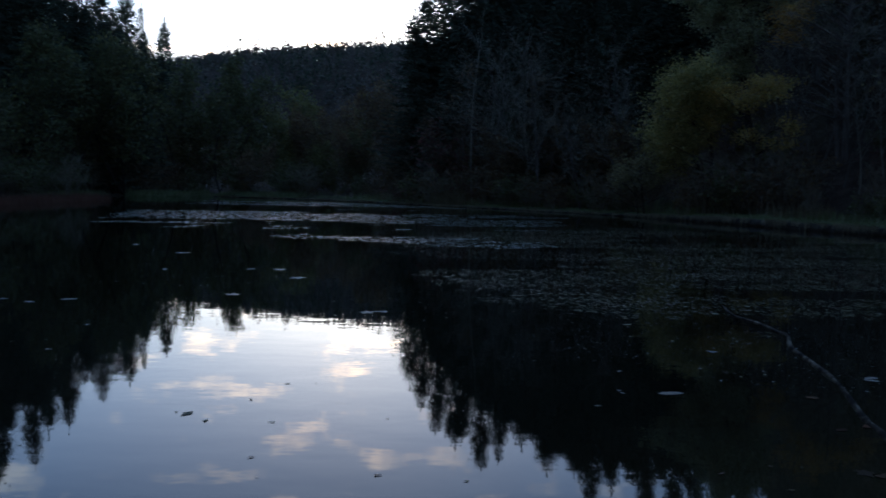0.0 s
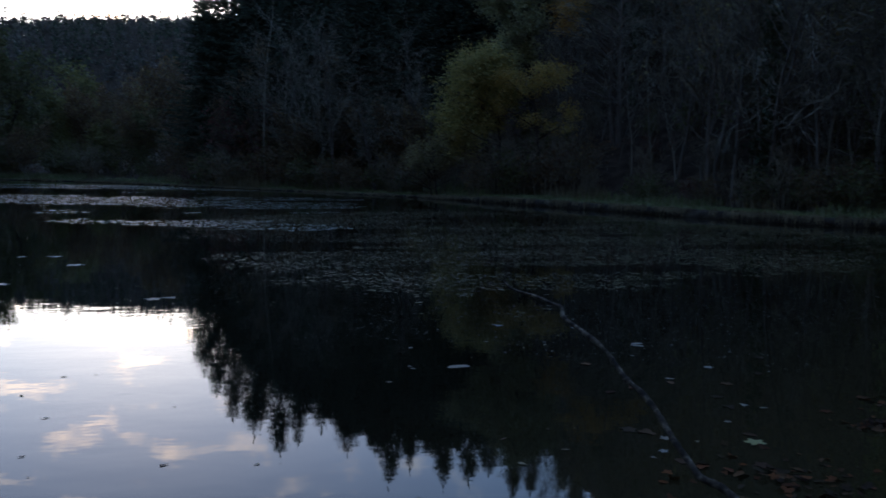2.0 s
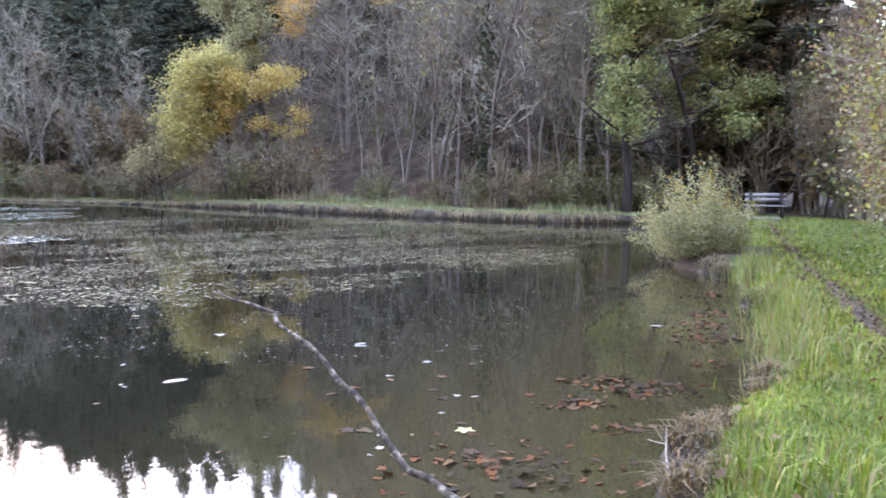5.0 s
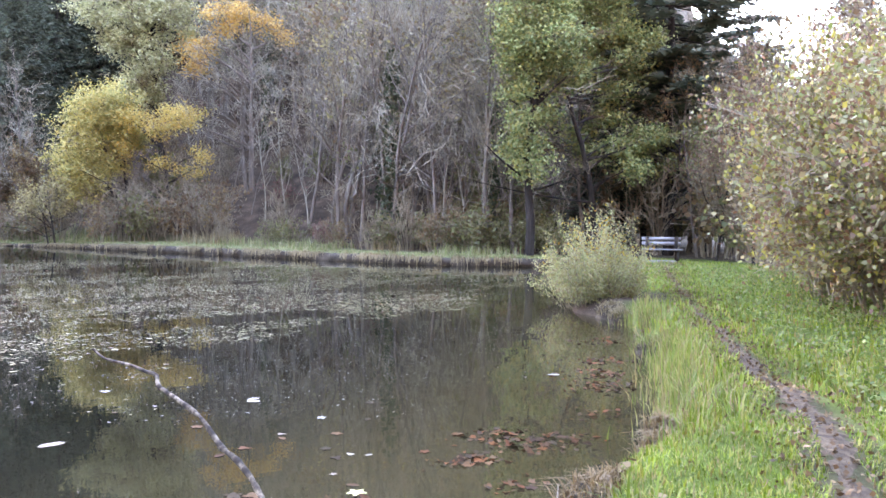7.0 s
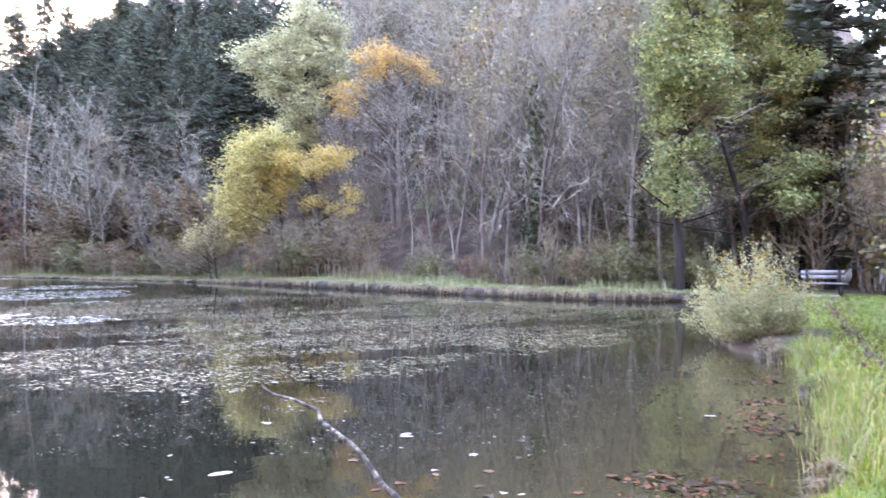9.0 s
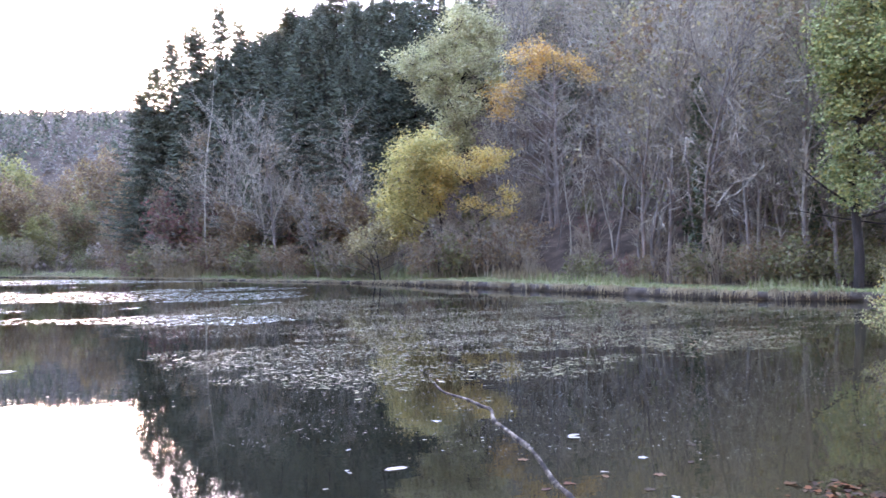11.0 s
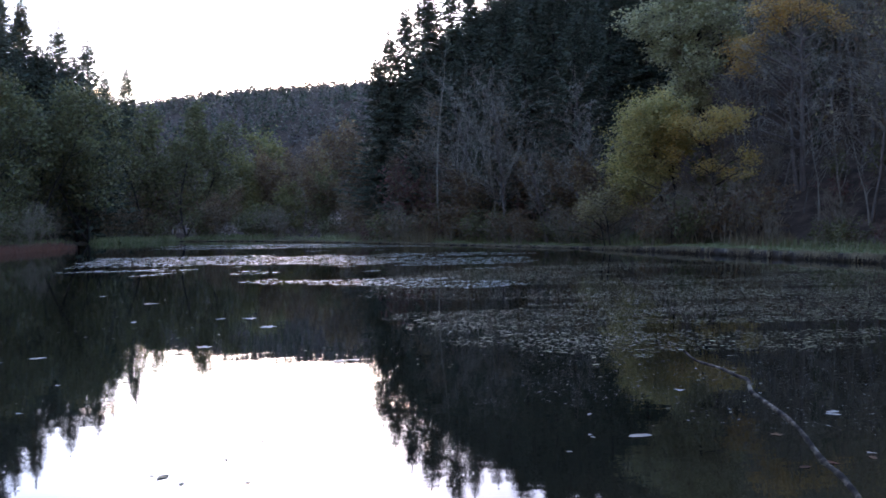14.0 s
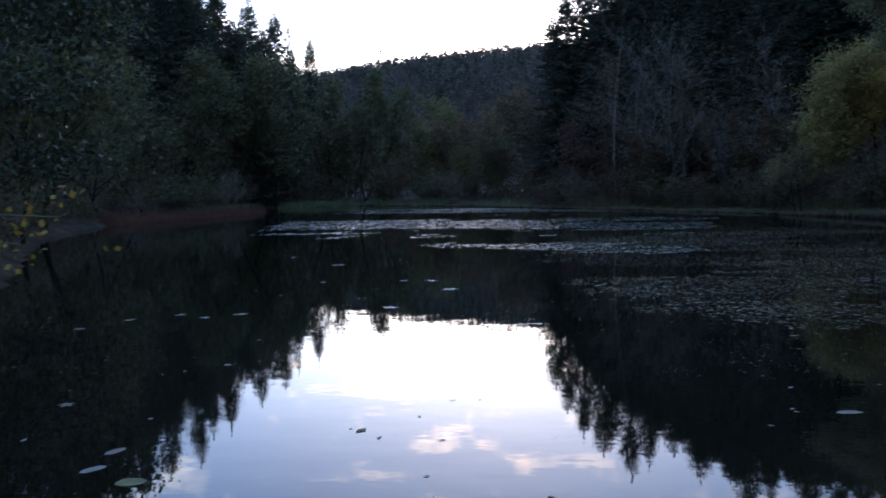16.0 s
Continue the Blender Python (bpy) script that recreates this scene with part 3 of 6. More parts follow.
def bough_tree(name, label, category, seed, az, dist, boughs, leaf, density=1.0, leaf_size=0.14, per_spray=12, first=1.6, trunk_r=0.14, bark=None, twig=None, group="", bare_limbs=0, stems=1, top=None, gap=-0.36, low=0.0):
    """A tree whose limbs each carry a bough of leaf sprays; boughs: rows of sideways, height, half width, half height."""
    rng = np.random.default_rng(seed)
    root = thing(name, label, category, group)
    px, py = dist * math.sin(radians(az)), dist * math.cos(radians(az))
    base = gz(px, py)
    boughs = [(x, z - base, rx, rz) for x, z, rx, rz in boughs]
    H = top or max(b_[1] for b_ in boughs)
    mean_x = sum(b_[0] for b_ in boughs) / len(boughs)
    thick, thin, sprays = [], [], []
    trunks = []
    for st in range(stems):
        tp, ts, _ = limb((0.3 * st * (-1) ** st, 0.2 * st, -0.1), (mean_x / H * 0.6 + 0.12 * st * (-1) ** st, 0.05 * st, 1), H * (1 - 0.12 * st), trunk_r * (1 - 0.25 * st), trunk_r * 0.15, 10, rng, 0.05)
        thick += ts
        trunks.append(np.array(tp))

    def curve(p, c, r0, r1, n, sag):
        mid = (p + c) / 2 + np.array([0, 0, sag]) + rng.normal(size=3) * 0.12 * np.linalg.norm(c - p)
        pts = [p * (1 - t) ** 2 + mid * 2 * t * (1 - t) + c * t * t for t in np.linspace(0, 1, n + 1)]
        rr = np.linspace(r0, r1, n + 1)
        return pts, [(*pts[i], *pts[i + 1], rr[i], rr[i + 1]) for i in range(n)]

    def attach(c):
        tp = trunks[rng.integers(0, stems)]
        h = np.clip(c[2] - 0.3 - 0.6 * math.hypot(c[0], c[1]) * rng.uniform(0.6, 1.1), first, H * 0.97)
        return np.array([np.interp(h, tp[:, 2], tp[:, k]) for k in range(3)])

    for x, z, rx, rz in boughs:
        for side in ((0,) if rx < 0.7 else (-0.5, 0.5)):
            depth = side * rx + rng.normal() * 0.25 * rx
            c = np.array([x, depth, z])
            p = attach(c)
            lp, ls = curve(p, c, trunk_r * 0.36, 0.018, 5, 0.15)
            thick += ls
            n = int((10 + 24 * rx * rz) * density * (1.0 if side == 0 else 0.75) * (0.5 if z < low * H else 1.0))
            for k in range(n):
                d = unit(rng.normal(size=3)) * rng.uniform(0.4, 1.3)
                e = c + d * np.array([rx, max(rx, 0.5) * 0.8, rz])
                g = rng.uniform(0.5, 1.0)
                j = min(int(g * 5), 4)
                sp, ss = curve(lp[j] + (lp[j + 1] - lp[j]) * (g * 5 - j), e, 0.013, 0.004, 3, 0.08)
                thin += ss
                sprays += [sp[2], sp[3], (sp[2] + sp[3]) / 2 + rng.normal(size=3) * 0.12]
    for k in range(bare_limbs):
        a = rng.uniform(0, 6.28)
        c = np.array([mean_x + rng.normal() * 2.2, rng.normal() * 1.2, rng.uniform(first + 0.6, H * 0.92)])
        lp, ls = curve(attach(c), c, trunk_r * 0.3, 0.012, 5, 0.2)
        thick += ls
        for m in range(9):
            g = rng.uniform(0.3, 1.0)
            j = min(int(g * 5), 4)
            p = lp[j] + (lp[j + 1] - lp[j]) * (g * 5 - j)
            sp, ss, sd = limb(p, around(lp[j + 1] - lp[j], radians(rng.uniform(25, 70)), rng.uniform(0, 6.28)), rng.uniform(0.5, 1.3), 0.012, 0.004, 3, rng, 0.2, 0.03)
            thin += ss
            for u in range(3):
                thin += limb(sp[1 + u % 2], around(sd, radians(rng.uniform(25, 60)), rng.uniform(0, 6.28)), rng.uniform(0.3, 0.7), 0.007, 0.004, 2, rng, 0.2)[1]
    tb = Build()
    tb.tubes(thick, 6)
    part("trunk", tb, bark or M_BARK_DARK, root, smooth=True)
    nb = Build()
    thin = np.array(thin)
    nb.tubes(thin[thin[:, 6] > 0.01], 3)
    nb.ribbons(thin[thin[:, 6] <= 0.01] * np.array([1, 1, 1, 1, 1, 1, 1.4, 1.4]), rng)
    tagged(part("twig_mass", nb, twig or M_TWIG_BROWN, root), kind="stuff")
    sprays = np.array(sprays)
    keep_s = wave(sprays[:, 0] + sprays[:, 1], sprays[:, 2], 2.8, seed + 5) > gap
    c = np.repeat(sprays[keep_s], per_spray, axis=0)
    c = c + rng.normal(size=c.shape) * np.array([0.24, 0.24, 0.17])
    lb = Build()
    lb.leaves(c, leaf_size, rng, 0.7, flat=0.25)
    part("crown", lb, M_LEAF[leaf], root)
    root.matrix_basis = pose(px, py, base, 0, 0, -az)
    return root


def spruce(seed, height, radius, bare=0.12, gaps=0.12, dense=1.0, tuft=1.0, label="tall dark green spruce on the wooded slope", group="spruces"):
    rng = np.random.default_rng(seed)
    root = thing("spruce", label, "conifer", group)
    tb, cb = Build(), Build()
    pts, segs, _ = limb((0, 0, 0), (0, 0, 1), height, height * 0.012, 0.015, 10, rng, 0.012)
    tb.tubes(segs, 6)
    pts = np.array(pts)
    sticks, centres, axes, sizes = [], [], [], []
    z = height * bare
    while z < height * 0.985:
        f = z / height
        n = int(rng.integers(6, 9)) if f < 0.85 else 8
        spin = rng.uniform(0, 6.28)
        reach = radius * ((1 - f) ** 0.7 * 0.985 + 0.015) * rng.uniform(0.84, 1.08)
        for k in range(n):
            if rng.uniform() < gaps:
                continue
            ln = reach * rng.uniform(0.7, 1.12) * min(1.0, 0.7 + 2.2 * (f - bare))
            a = spin + k * 6.283 / n + rng.normal() * 0.22
            i = min(int(f * 10), 9)
            p = pts[i] + (pts[i + 1] - pts[i]) * (f * 10 - i)
            out = np.array([math.cos(a), math.sin(a), 0])
            side = np.array([-math.sin(a), math.cos(a), 0])
            drop = rng.uniform(0.2, 0.5) * (1.0 - 0.75 * f) - 0.55 * max(0.0, f - 0.75) / 0.25
            gap = (0.17 if ln < 1.2 else 0.34) / dense
            mm = max(3, int(ln / gap))
            prev = p
            for s in range(1, mm + 1):
                g = s / mm
                q = p + out * ln * g + np.array([0, 0, -drop * ln * g + 0.25 * ln * g * g])
                if s % 3 == 0 or s == mm:
                    sticks.append((*prev, *q, 0.02 * (1 - g) + 0.006, 0.02 * (1 - g) + 0.004))
                    prev = q
                w_ = tuft * min(0.62, 0.15 + 0.42 * ln * (1.12 - g)) / dense ** 0.5
                for sgn in (-1, 1):
                    dd = unit(out * 0.75 + side * sgn * rng.uniform(0.5, 1.0) + np.array([0, 0, rng.uniform(-0.5, 0.0)]))
                    centres.append(q + dd * w_ * 0.45)
                    axes.append(dd)
                    sizes.append(w_)
                if s % 2:
                    centres.append(q + np.array([0, 0, -0.3 * w_]))
                    axes.append(unit(out * 0.5 + np.array([0, 0, -0.9])))
                    sizes.append(w_ * 0.8)
        z += max(0.16, height * 0.026 * rng.uniform(0.75, 1.2) * (1.2 - 0.85 * f) / dense ** 0.5)
    top = pts[-1]
    for dz in (0.25, 0.05, -0.15, -0.35):
        centres.append(top + np.array([0, 0, dz])), axes.append(np.array([0, 0, 1.0])), sizes.append(0.6)
    tb.ribbons(sticks, rng)
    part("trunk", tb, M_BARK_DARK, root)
    cb.leaves(centres, 0.4, rng, 0.3, sizes=np.array(sizes), axis=np.array(axes))
    part("crown", cb, M_NEEDLE, root)
    return root


def put(ob, x, y, scale=1.0, spin=0.0, sz=None, lean=0.0, sink=0.05):
    """Stand a thing on the ground."""
    m = pose(x, y, gz(x, y) - sink, lean, 0, spin) @ Matrix.Diagonal((scale, scale, sz or scale, 1))
    return m


def stand(ob, x, y, scale=1.0, spin=0.0, sz=None, lean=0.0, first=[]):
    """Use the model itself for its first place, copies for the rest."""
    m = put(ob, x, y, scale, spin, sz, lean)
    if ob.name not in first:
        first.append(ob.name)
        ob.matrix_basis = m
        return ob
    keep = ob.matrix_basis.copy()
    ob.matrix_basis = Matrix()
    out = copy_thing(ob, m)
    ob.matrix_basis = keep
    return out


EYE_Z = 1.9
rnd = np.random.default_rng(77)


def top_scale(ob_height, az, dist, el):
    """Scale at which a tree at this bearing reaches that elevation."""
    x, y = at_bearing(az, dist)
    return x, y, (EYE_Z + dist * math.tan(radians(el)) - gz(x, y)) / ob_height


# spruces: skyline trees by bearing, distance and elevation of the tip
spr = [spruce(11, 20, 5.2, bare=0.05, dense=1.3), spruce(12, 20, 4.7, bare=0.12, dense=1.3), spruce(13, 20, 5.6, bare=0.03, dense=1.2), spruce(14, 20, 3.2, bare=0.34, gaps=0.12, dense=0.9, label="thin spruce with bare lower trunk among the trees")]
SKYLINE = [
    (-17.82, 118, 9.3), (-19.2, 116, 10.0), (-20.0, 112, 11.0), (-21.0, 108, 11.8), (-22.9, 104, 13.0), (-24.2, 100, 13.4), (-25.5, 98, 15.0), (-26.8, 92, 15.6), (-28.3, 90, 16.4),
    (-30.0, 86, 17.0), (-32.0, 80, 18.0), (-34.5, 78, 18.4), (-37.0, 74, 19.0), (-18.5, 124, 8.6), (-21.8, 118, 11.2), (-23.6, 112, 12.2),
    (-1.7, 75, 10.4), (-1.0, 74, 12.0), (-0.3, 75, 13.6), (0.6, 73, 14.6), (1.85, 75, 14.0), (3.0, 72, 15.6), (4.25, 74, 15.0), (5.4, 78, 15.4), (6.6, 71, 16.5), (7.7, 74, 17.2), (8.6, 70, 19.0), (9.6, 66, 18.6),
    (10.4, 70, 19.8), (11.5, 66, 19.4), (12.6, 68, 20.2), (13.8, 72, 20.0), (15.2, 70, 20.8), (16.6, 72, 21.0), (18.2, 74, 20.6), (19.8, 76, 21.2), (21.4, 74, 21.6), (23.0, 76, 21.0), (25.0, 76, 20.6),
    (27.0, 74, 21.2), (29.5, 72, 20.4), (32.0, 72, 21.2), (34.5, 70, 20.8), (36.5, 68, 21.4), (39.0, 66, 20.2), (41.5, 62, 20.0), (44.0, 58, 19.0),
    (8.0, 63, 14.0), (9.4, 61, 13.2), (10.6, 60, 14.6), (11.6, 62, 15.4), (7.0, 66, 12.6),
    (47.0, 52, 17.0)]
for i, (a, d, e) in enumerate(SKYLINE):
    k = (0, 1, 2, 1, 0, 2, 1)[i % 7]
    e += 0.1 if a < -10 else 0.1 if a < 5 else -2.4
    e -= (1.3, -0.4, 0.6)[i % 3] if a > 8.2 else 0.0
    if a in (-19.2, -21.8):
        k = 3
    x, y, s = top_scale(20, a, d, e)
    s = max(s, 0.4)
    stand(spr[k], x, y, 0.45 + s * 0.5, rnd.uniform(0, 360), s)
light = spruce(15, 18, 5.0, bare=0.05, gaps=0.08, dense=0.72, tuft=1.1)
for i in range(46):
    a = -1 + 44 * ((i * 0.61803 + 0.2) % 1.0)
    d = (66 if a < 14 else 68) + 34 * ((i * 0.7548) % 1.0) - max(0, a - 20) * 0.5
    x, y = at_bearing(a, d)
    s = min(rnd.uniform(0.75, 1.15), (EYE_Z + d * math.tan(radians(min(16.0, 6.8 + 0.85 * (a + 1)))) - gz(x, y)) / 18)
    stand(light, x, y, 0.3 + 0.7 * s, rnd.uniform(0, 360), s)
for i in range(22):
    a = 0.6 + 8 * ((i * 0.61803 + 0.2) % 1.0)
    d = 74 + 14 * ((i * 0.7548) % 1.0)
    x, y = at_bearing(a, d)
    s = (EYE_Z + d * math.tan(radians(8.4 + 0.8 * a + 1.5 * ((i * 0.37) % 1.0))) - gz(x, y)) / 18
    stand(light, x, y, 0.35 + 0.7 * s, rnd.uniform(0, 360), s)
for i in range(30):
    a = -18.5 - 21 * ((i * 0.61803 + 0.1) % 1.0)
    d = 84 + 44 * ((i * 0.7548) % 1.0)
    x, y = at_bearing(a, d)
    s = min(rnd.uniform(0.7, 1.1), (EYE_Z + d * math.tan(radians(8.6 + (-18.5 - a) * 0.62)) - gz(x, y)) / 18)
    if s > 0.3:
        stand(light, x, y, 0.3 + 0.7 * s, rnd.uniform(0, 360), s)

for i in range(38):      # the second rank that closes the gaps under the tips
    a = -18.7 - 0.72 * i if i < 22 else -0.7 + 1.05 * (i - 22)
    e = 7.2 + 0.76 * (-18.0 - a) ** 0.92 if i < 22 else 8.4 + 0.9 * (a + 1)
    x, y, s = top_scale(20, a, (104 - 1.2 * (i % 22)) if i < 22 else 78, min(e, 17.0 if i < 22 else 15.8))
    stand(spr[(2, 0)[i % 2]], x, y, 0.55 + 0.55 * max(s, 0.4), rnd.uniform(0, 360), max(s, 0.4))
near_spruce = spruce(16, 20, 4.6, bare=0.12, gaps=0.06, dense=1.5, tuft=0.95, label="broad dark spruce beyond the bench")
for a, d, e, w_ in ((47.6, 47.0, 21.0, 0.8), (49.6, 46.0, 22.0, 0.8)):
    x, y, s = top_scale(20, a, d, e)
    stand(near_spruce, x, y, w_, rnd.uniform(0, 360), s)
for a, d, e, w_ in ((46.0, 43.0, 7.0, 0.5), (48.4, 42.0, 6.0, 0.5), (51.4, 44.0, 9.0, 0.55), (53.4, 45.0, 8.0, 0.55), (55.2, 42.0, 6.5, 0.5), (55.6, 46.0, 11.5, 0.6), (52.6, 47.0, 11.0, 0.6), (50.2, 47.0, 12.0, 0.65)):
    x, y, s = top_scale(20, a, d, e)
    stand(near_spruce, x, y, w_, rnd.uniform(0, 360), s)


def layered_conifer(seed, height, reach, first):
    """A tall conifer with long level boughs in separate tiers."""
    rng = np.random.default_rng(seed)
    root = thing("layered_conifer", "tall dark conifer with level tiered boughs behind the bench", "conifer")
    tp, ts, _ = limb((0, 0, -0.1), (0, 0, 1), height, 0.26, 0.08, 10, rng, 0.015)
    tp = np.array(tp)
    tb, cb = Build(), Build()
    tb.tubes(ts, 8)
    sticks, cs, ax, sz = [], [], [], []
    z = first
    while z < height:
        f = (z - first) / (height - first)
        bough = reach * (0.45 + 0.75 * math.sin(min(1.0, 0.25 + f) * 2.2)) * rng.uniform(0.7, 1.1)
        for k in range(int(rng.integers(6, 9))):
            a = rng.uniform(0, 6.283)
            ln = bough * rng.uniform(0.55, 1.1)
            out, side = np.array([math.cos(a), math.sin(a), 0]), np.array([-math.sin(a), math.cos(a), 0])
            p0 = np.array([np.interp(z, tp[:, 2], tp[:, c]) for c in range(3)])
            sag = rng.uniform(-0.05, 0.22)
            prev = p0
            for s in range(1, 15):
                g = s / 14
                q = p0 + out * ln * g + np.array([0, 0, -sag * ln * g + 0.12 * ln * g * g])
                sticks.append((*prev, *q, 0.045 * (1 - g) + 0.008, 0.045 * (1 - g) + 0.006))
                prev = q
                if g < 0.22:
                    continue
                half = 0.2 + 0.3 * ln * (1.08 - g) * min(1, 3 * g - 0.5)
                for sgn in (-1, 1):
                    for h in range(5):
                        u = (h + rng.uniform(0.2, 1)) / 5
                        dd = unit(out * 0.6 + side * sgn + np.array([0, 0, rng.uniform(-0.3, 0.05)]))
                        cs.append(q + dd * half * u + np.array([0, 0, rng.normal() * 0.04]))
                        ax.append(unit(dd + out * rng.normal() * 0.5))
                        sz.append(rng.uniform(0.4, 0.62))
        z += rng.uniform(0.42, 0.85)
    tb.tubes(sticks, 3)
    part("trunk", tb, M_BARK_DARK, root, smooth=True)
    cb.leaves(cs, 0.3, rng, 0.34, sizes=np.array(sz), axis=np.array(ax))
    part("crown", cb, M_NEEDLE, root)
    return root


tiered = layered_conifer(18, 18.0, 4.3, 6.6)
tiered.matrix_basis = pose(*at_bearing(51.2, 40.5), gz(*at_bearing(51.2, 40.5)))
# broadleaved trees with leaves
bough_tree("yellow_tree", "rounded tree in dense yellow autumn leaf on the far bank", "tree", 21, 17.2, 50.0,
           [(-1.55, 7.33, 1.39, 1.2), (-2.61, 5.97, 1.34, 1.34), (-2.77, 4.2, 1.27, 1.43), (-2.5, 2.95, 1.0, 0.8), (-1.33, 5.56, 1.39, 1.39), (-0.58, 7.26, 1.11, 1.16), (-1.64, 3.78, 0.92, 0.81), (0.08, 6.05, 0.81, 1.04), (-0.8, 4.6, 0.8, 0.7)],
           "yellow", 1.5, 0.135, 16, 1.2, 0.15, gap=-0.5, stems=2, bare_limbs=6, group="autumn trees")
bough_tree("yellow_tree", "open tree with scattered yellow leaf clusters", "tree", 22, 19.82, 49.0,
           [(0.23, 6.93, 1.25, 0.8), (-1.07, 6.34, 0.95, 0.7), (-2.15, 6.64, 0.79, 0.65), (1.34, 4.96, 0.63, 0.45), (-0.84, 4.47, 0.72, 0.3), (0.8, 4.06, 1.13, 0.27), (-2.74, 5.31, 0.57, 0.6)],
           "gold_leaf", 1.1, 0.12, 15, 1.6, 0.12, low=0.8, bare_limbs=8, group="autumn trees")
bough_tree("pale_green_tree", "tall tree with pale cream-green leaves behind the yellow one", "tree", 23, 19.21, 55.0,
           [(-4.01, 13.37, 1.47, 0.86), (-2.58, 14.52, 1.27, 1.02), (-1.09, 15.2, 1.27, 1.14), (0.8, 15.26, 1.27, 1.14), (-1.62, 13.15, 1.98, 1.22), (0.33, 13.5, 1.53, 1.22), (-1.85, 11.66, 1.47, 1.14), (-0.63, 10.68, 1.4, 1.02),
            (-1.59, 9.57, 1.47, 1.07), (-1.11, 8.68, 1.02, 0.71), (-3.05, 11.85, 0.76, 0.64), (1.36, 12.42, 0.61, 0.76), (-0.67, 16.5, 1.53, 0.89)],
           "pale", 1.0, 0.155, 14, 5.0, 0.2, bare_limbs=5, group="autumn trees")
bough_tree("orange_tree", "half-bare tree still holding orange leaves in its upper crown", "tree", 24, 24.48, 52.0,
           [(-1.92, 13.21, 1.08, 0.6), (-0.51, 13.38, 1.08, 0.65), (0.93, 12.67, 0.96, 0.52), (1.76, 12.02, 0.6, 0.34), (-3.08, 11.04, 1.08, 0.55), (-3.43, 10.04, 0.72, 0.5), (-2.62, 11.77, 0.53, 0.5), (-1.21, 12.29, 0.96, 0.29)],
           "orange", 1.0, 0.125, 12, 2.4, 0.2, bark=M_BARK, twig=M_TWIG, bare_limbs=34, stems=2, group="autumn trees")
bough_tree("oak_tree", "green oak turning yellow on the far bank corner", "tree", 25, 42.55, 35.5,
           [(-0.33, 9.96, 1.15, 0.95), (1.07, 10.38, 0.98, 0.95), (0.77, 8.81, 1.44, 0.85), (-0.63, 9.01, 0.82, 0.74), (0.17, 7.63, 1.12, 0.62), (-0.45, 6.9, 0.82, 0.59), (0.79, 7.03, 0.49, 0.46), (-0.28, 5.0, 0.79, 0.69), (0.05, 3.88, 0.85, 0.59),
            (-0.6, 5.89, 0.41, 0.46), (0.12, 11.54, 1.31, 0.9), (1.35, 12.25, 0.98, 0.82), (2.2, 13.2, 1.1, 0.9), (0.2, 13.4, 1.2, 0.8), (-0.75, 8.0, 0.7, 0.6), (1.6, 7.6, 0.8, 0.6), (-0.7, 4.6, 0.55, 0.5), (0.5, 5.9, 0.6, 0.5)],
           "green", 2.5, 0.14, 13, 2.6, 0.22, gap=-0.6, low=0.6, bare_limbs=6, group="bank trees")
bough_tree("oak_tree", "green oak with gaps in its crown on the bank", "tree", 125, 46.9, 38.0,
           [(-0.11, 10.88, 1.05, 1.02), (0.68, 11.33, 0.74, 0.7), (-0.42, 9.39, 1.05, 0.84), (0.7, 9.67, 0.7, 0.84), (-0.73, 8.02, 0.88, 0.67), (1.22, 8.28, 0.84, 0.63), (0.57, 7.14, 0.7, 0.42), (0.92, 4.83, 0.79, 0.49), (-0.36, 4.51, 0.7, 0.46),
            (1.56, 3.99, 0.7, 0.39), (-0.13, 12.39, 1.23, 0.88), (2.0, 5.3, 0.8, 0.45), (-1.0, 5.4, 0.6, 0.4), (0.2, 6.1, 0.8, 0.4), (1.9, 9.2, 0.6, 0.5)],
           "green", 2.2, 0.14, 13, 2.2, 0.17, gap=-0.5, low=0.6, bare_limbs=8, group="bank trees")
bough_tree("oak_tree", "low young oak with pale green leaves behind the bench", "tree", 126, 51.05, 40.0,
           [(-0.45, 5.3, 0.92, 0.59), (1.0, 4.93, 0.89, 0.83), (0.21, 4.08, 0.74, 0.52), (1.38, 5.94, 0.55, 0.55), (-1.3, 4.7, 0.7, 0.4), (1.9, 4.2, 0.7, 0.4)], "green", 1.3, 0.13, 12, 1.6, 0.15, bare_limbs=4, group="bank trees")
bough_tree("yellow_shrub", "low yellow-green shrub beside the yellow tree", "shrub", 127, 13.0, 49.0,
           [(-0.8, 2.6, 0.9, 0.5), (0.2, 3.0, 0.8, 0.5), (-1.4, 1.9, 0.6, 0.45), (-0.2, 1.9, 0.9, 0.4), (0.6, 2.1, 0.6, 0.4)], "moss_pale", 0.8, 0.11, 13, 0.5, 0.06, bare_limbs=8, stems=2, group="far shore shrubs")
alder = [broadleaf("alder_tree", "thin olive-brown leaved alder on the far shore", "tree", 26 + k, 12.0, 3.6, "olive", 3, 0.26, 0.35, first=0.05, limbs=16, subs=4, twigs=5, fine=1, angle=48, lift=0.12, stems=2, bark=M_BARK_DARK, group="alders") for k in range(2)]
willow = broadleaf("yellow_willow", "small yellow-green tree on the far shore", "tree", 29, 8.0, 3.2, "moss", 3, 0.28, 0.35, first=0.15, limbs=13, subs=4, twigs=5, fine=1, angle=45, lift=0.14, stems=2, group="far shore trees")
autumn = broadleaf("brown_tree", "small tree with thin brown autumn leaves", "tree", 30, 9.0, 3.2, "brown", 2, 0.25, 0.35, first=0.15, limbs=13, subs=4, twigs=5, fine=1, angle=45, lift=0.14, stems=2, group="far shore trees")
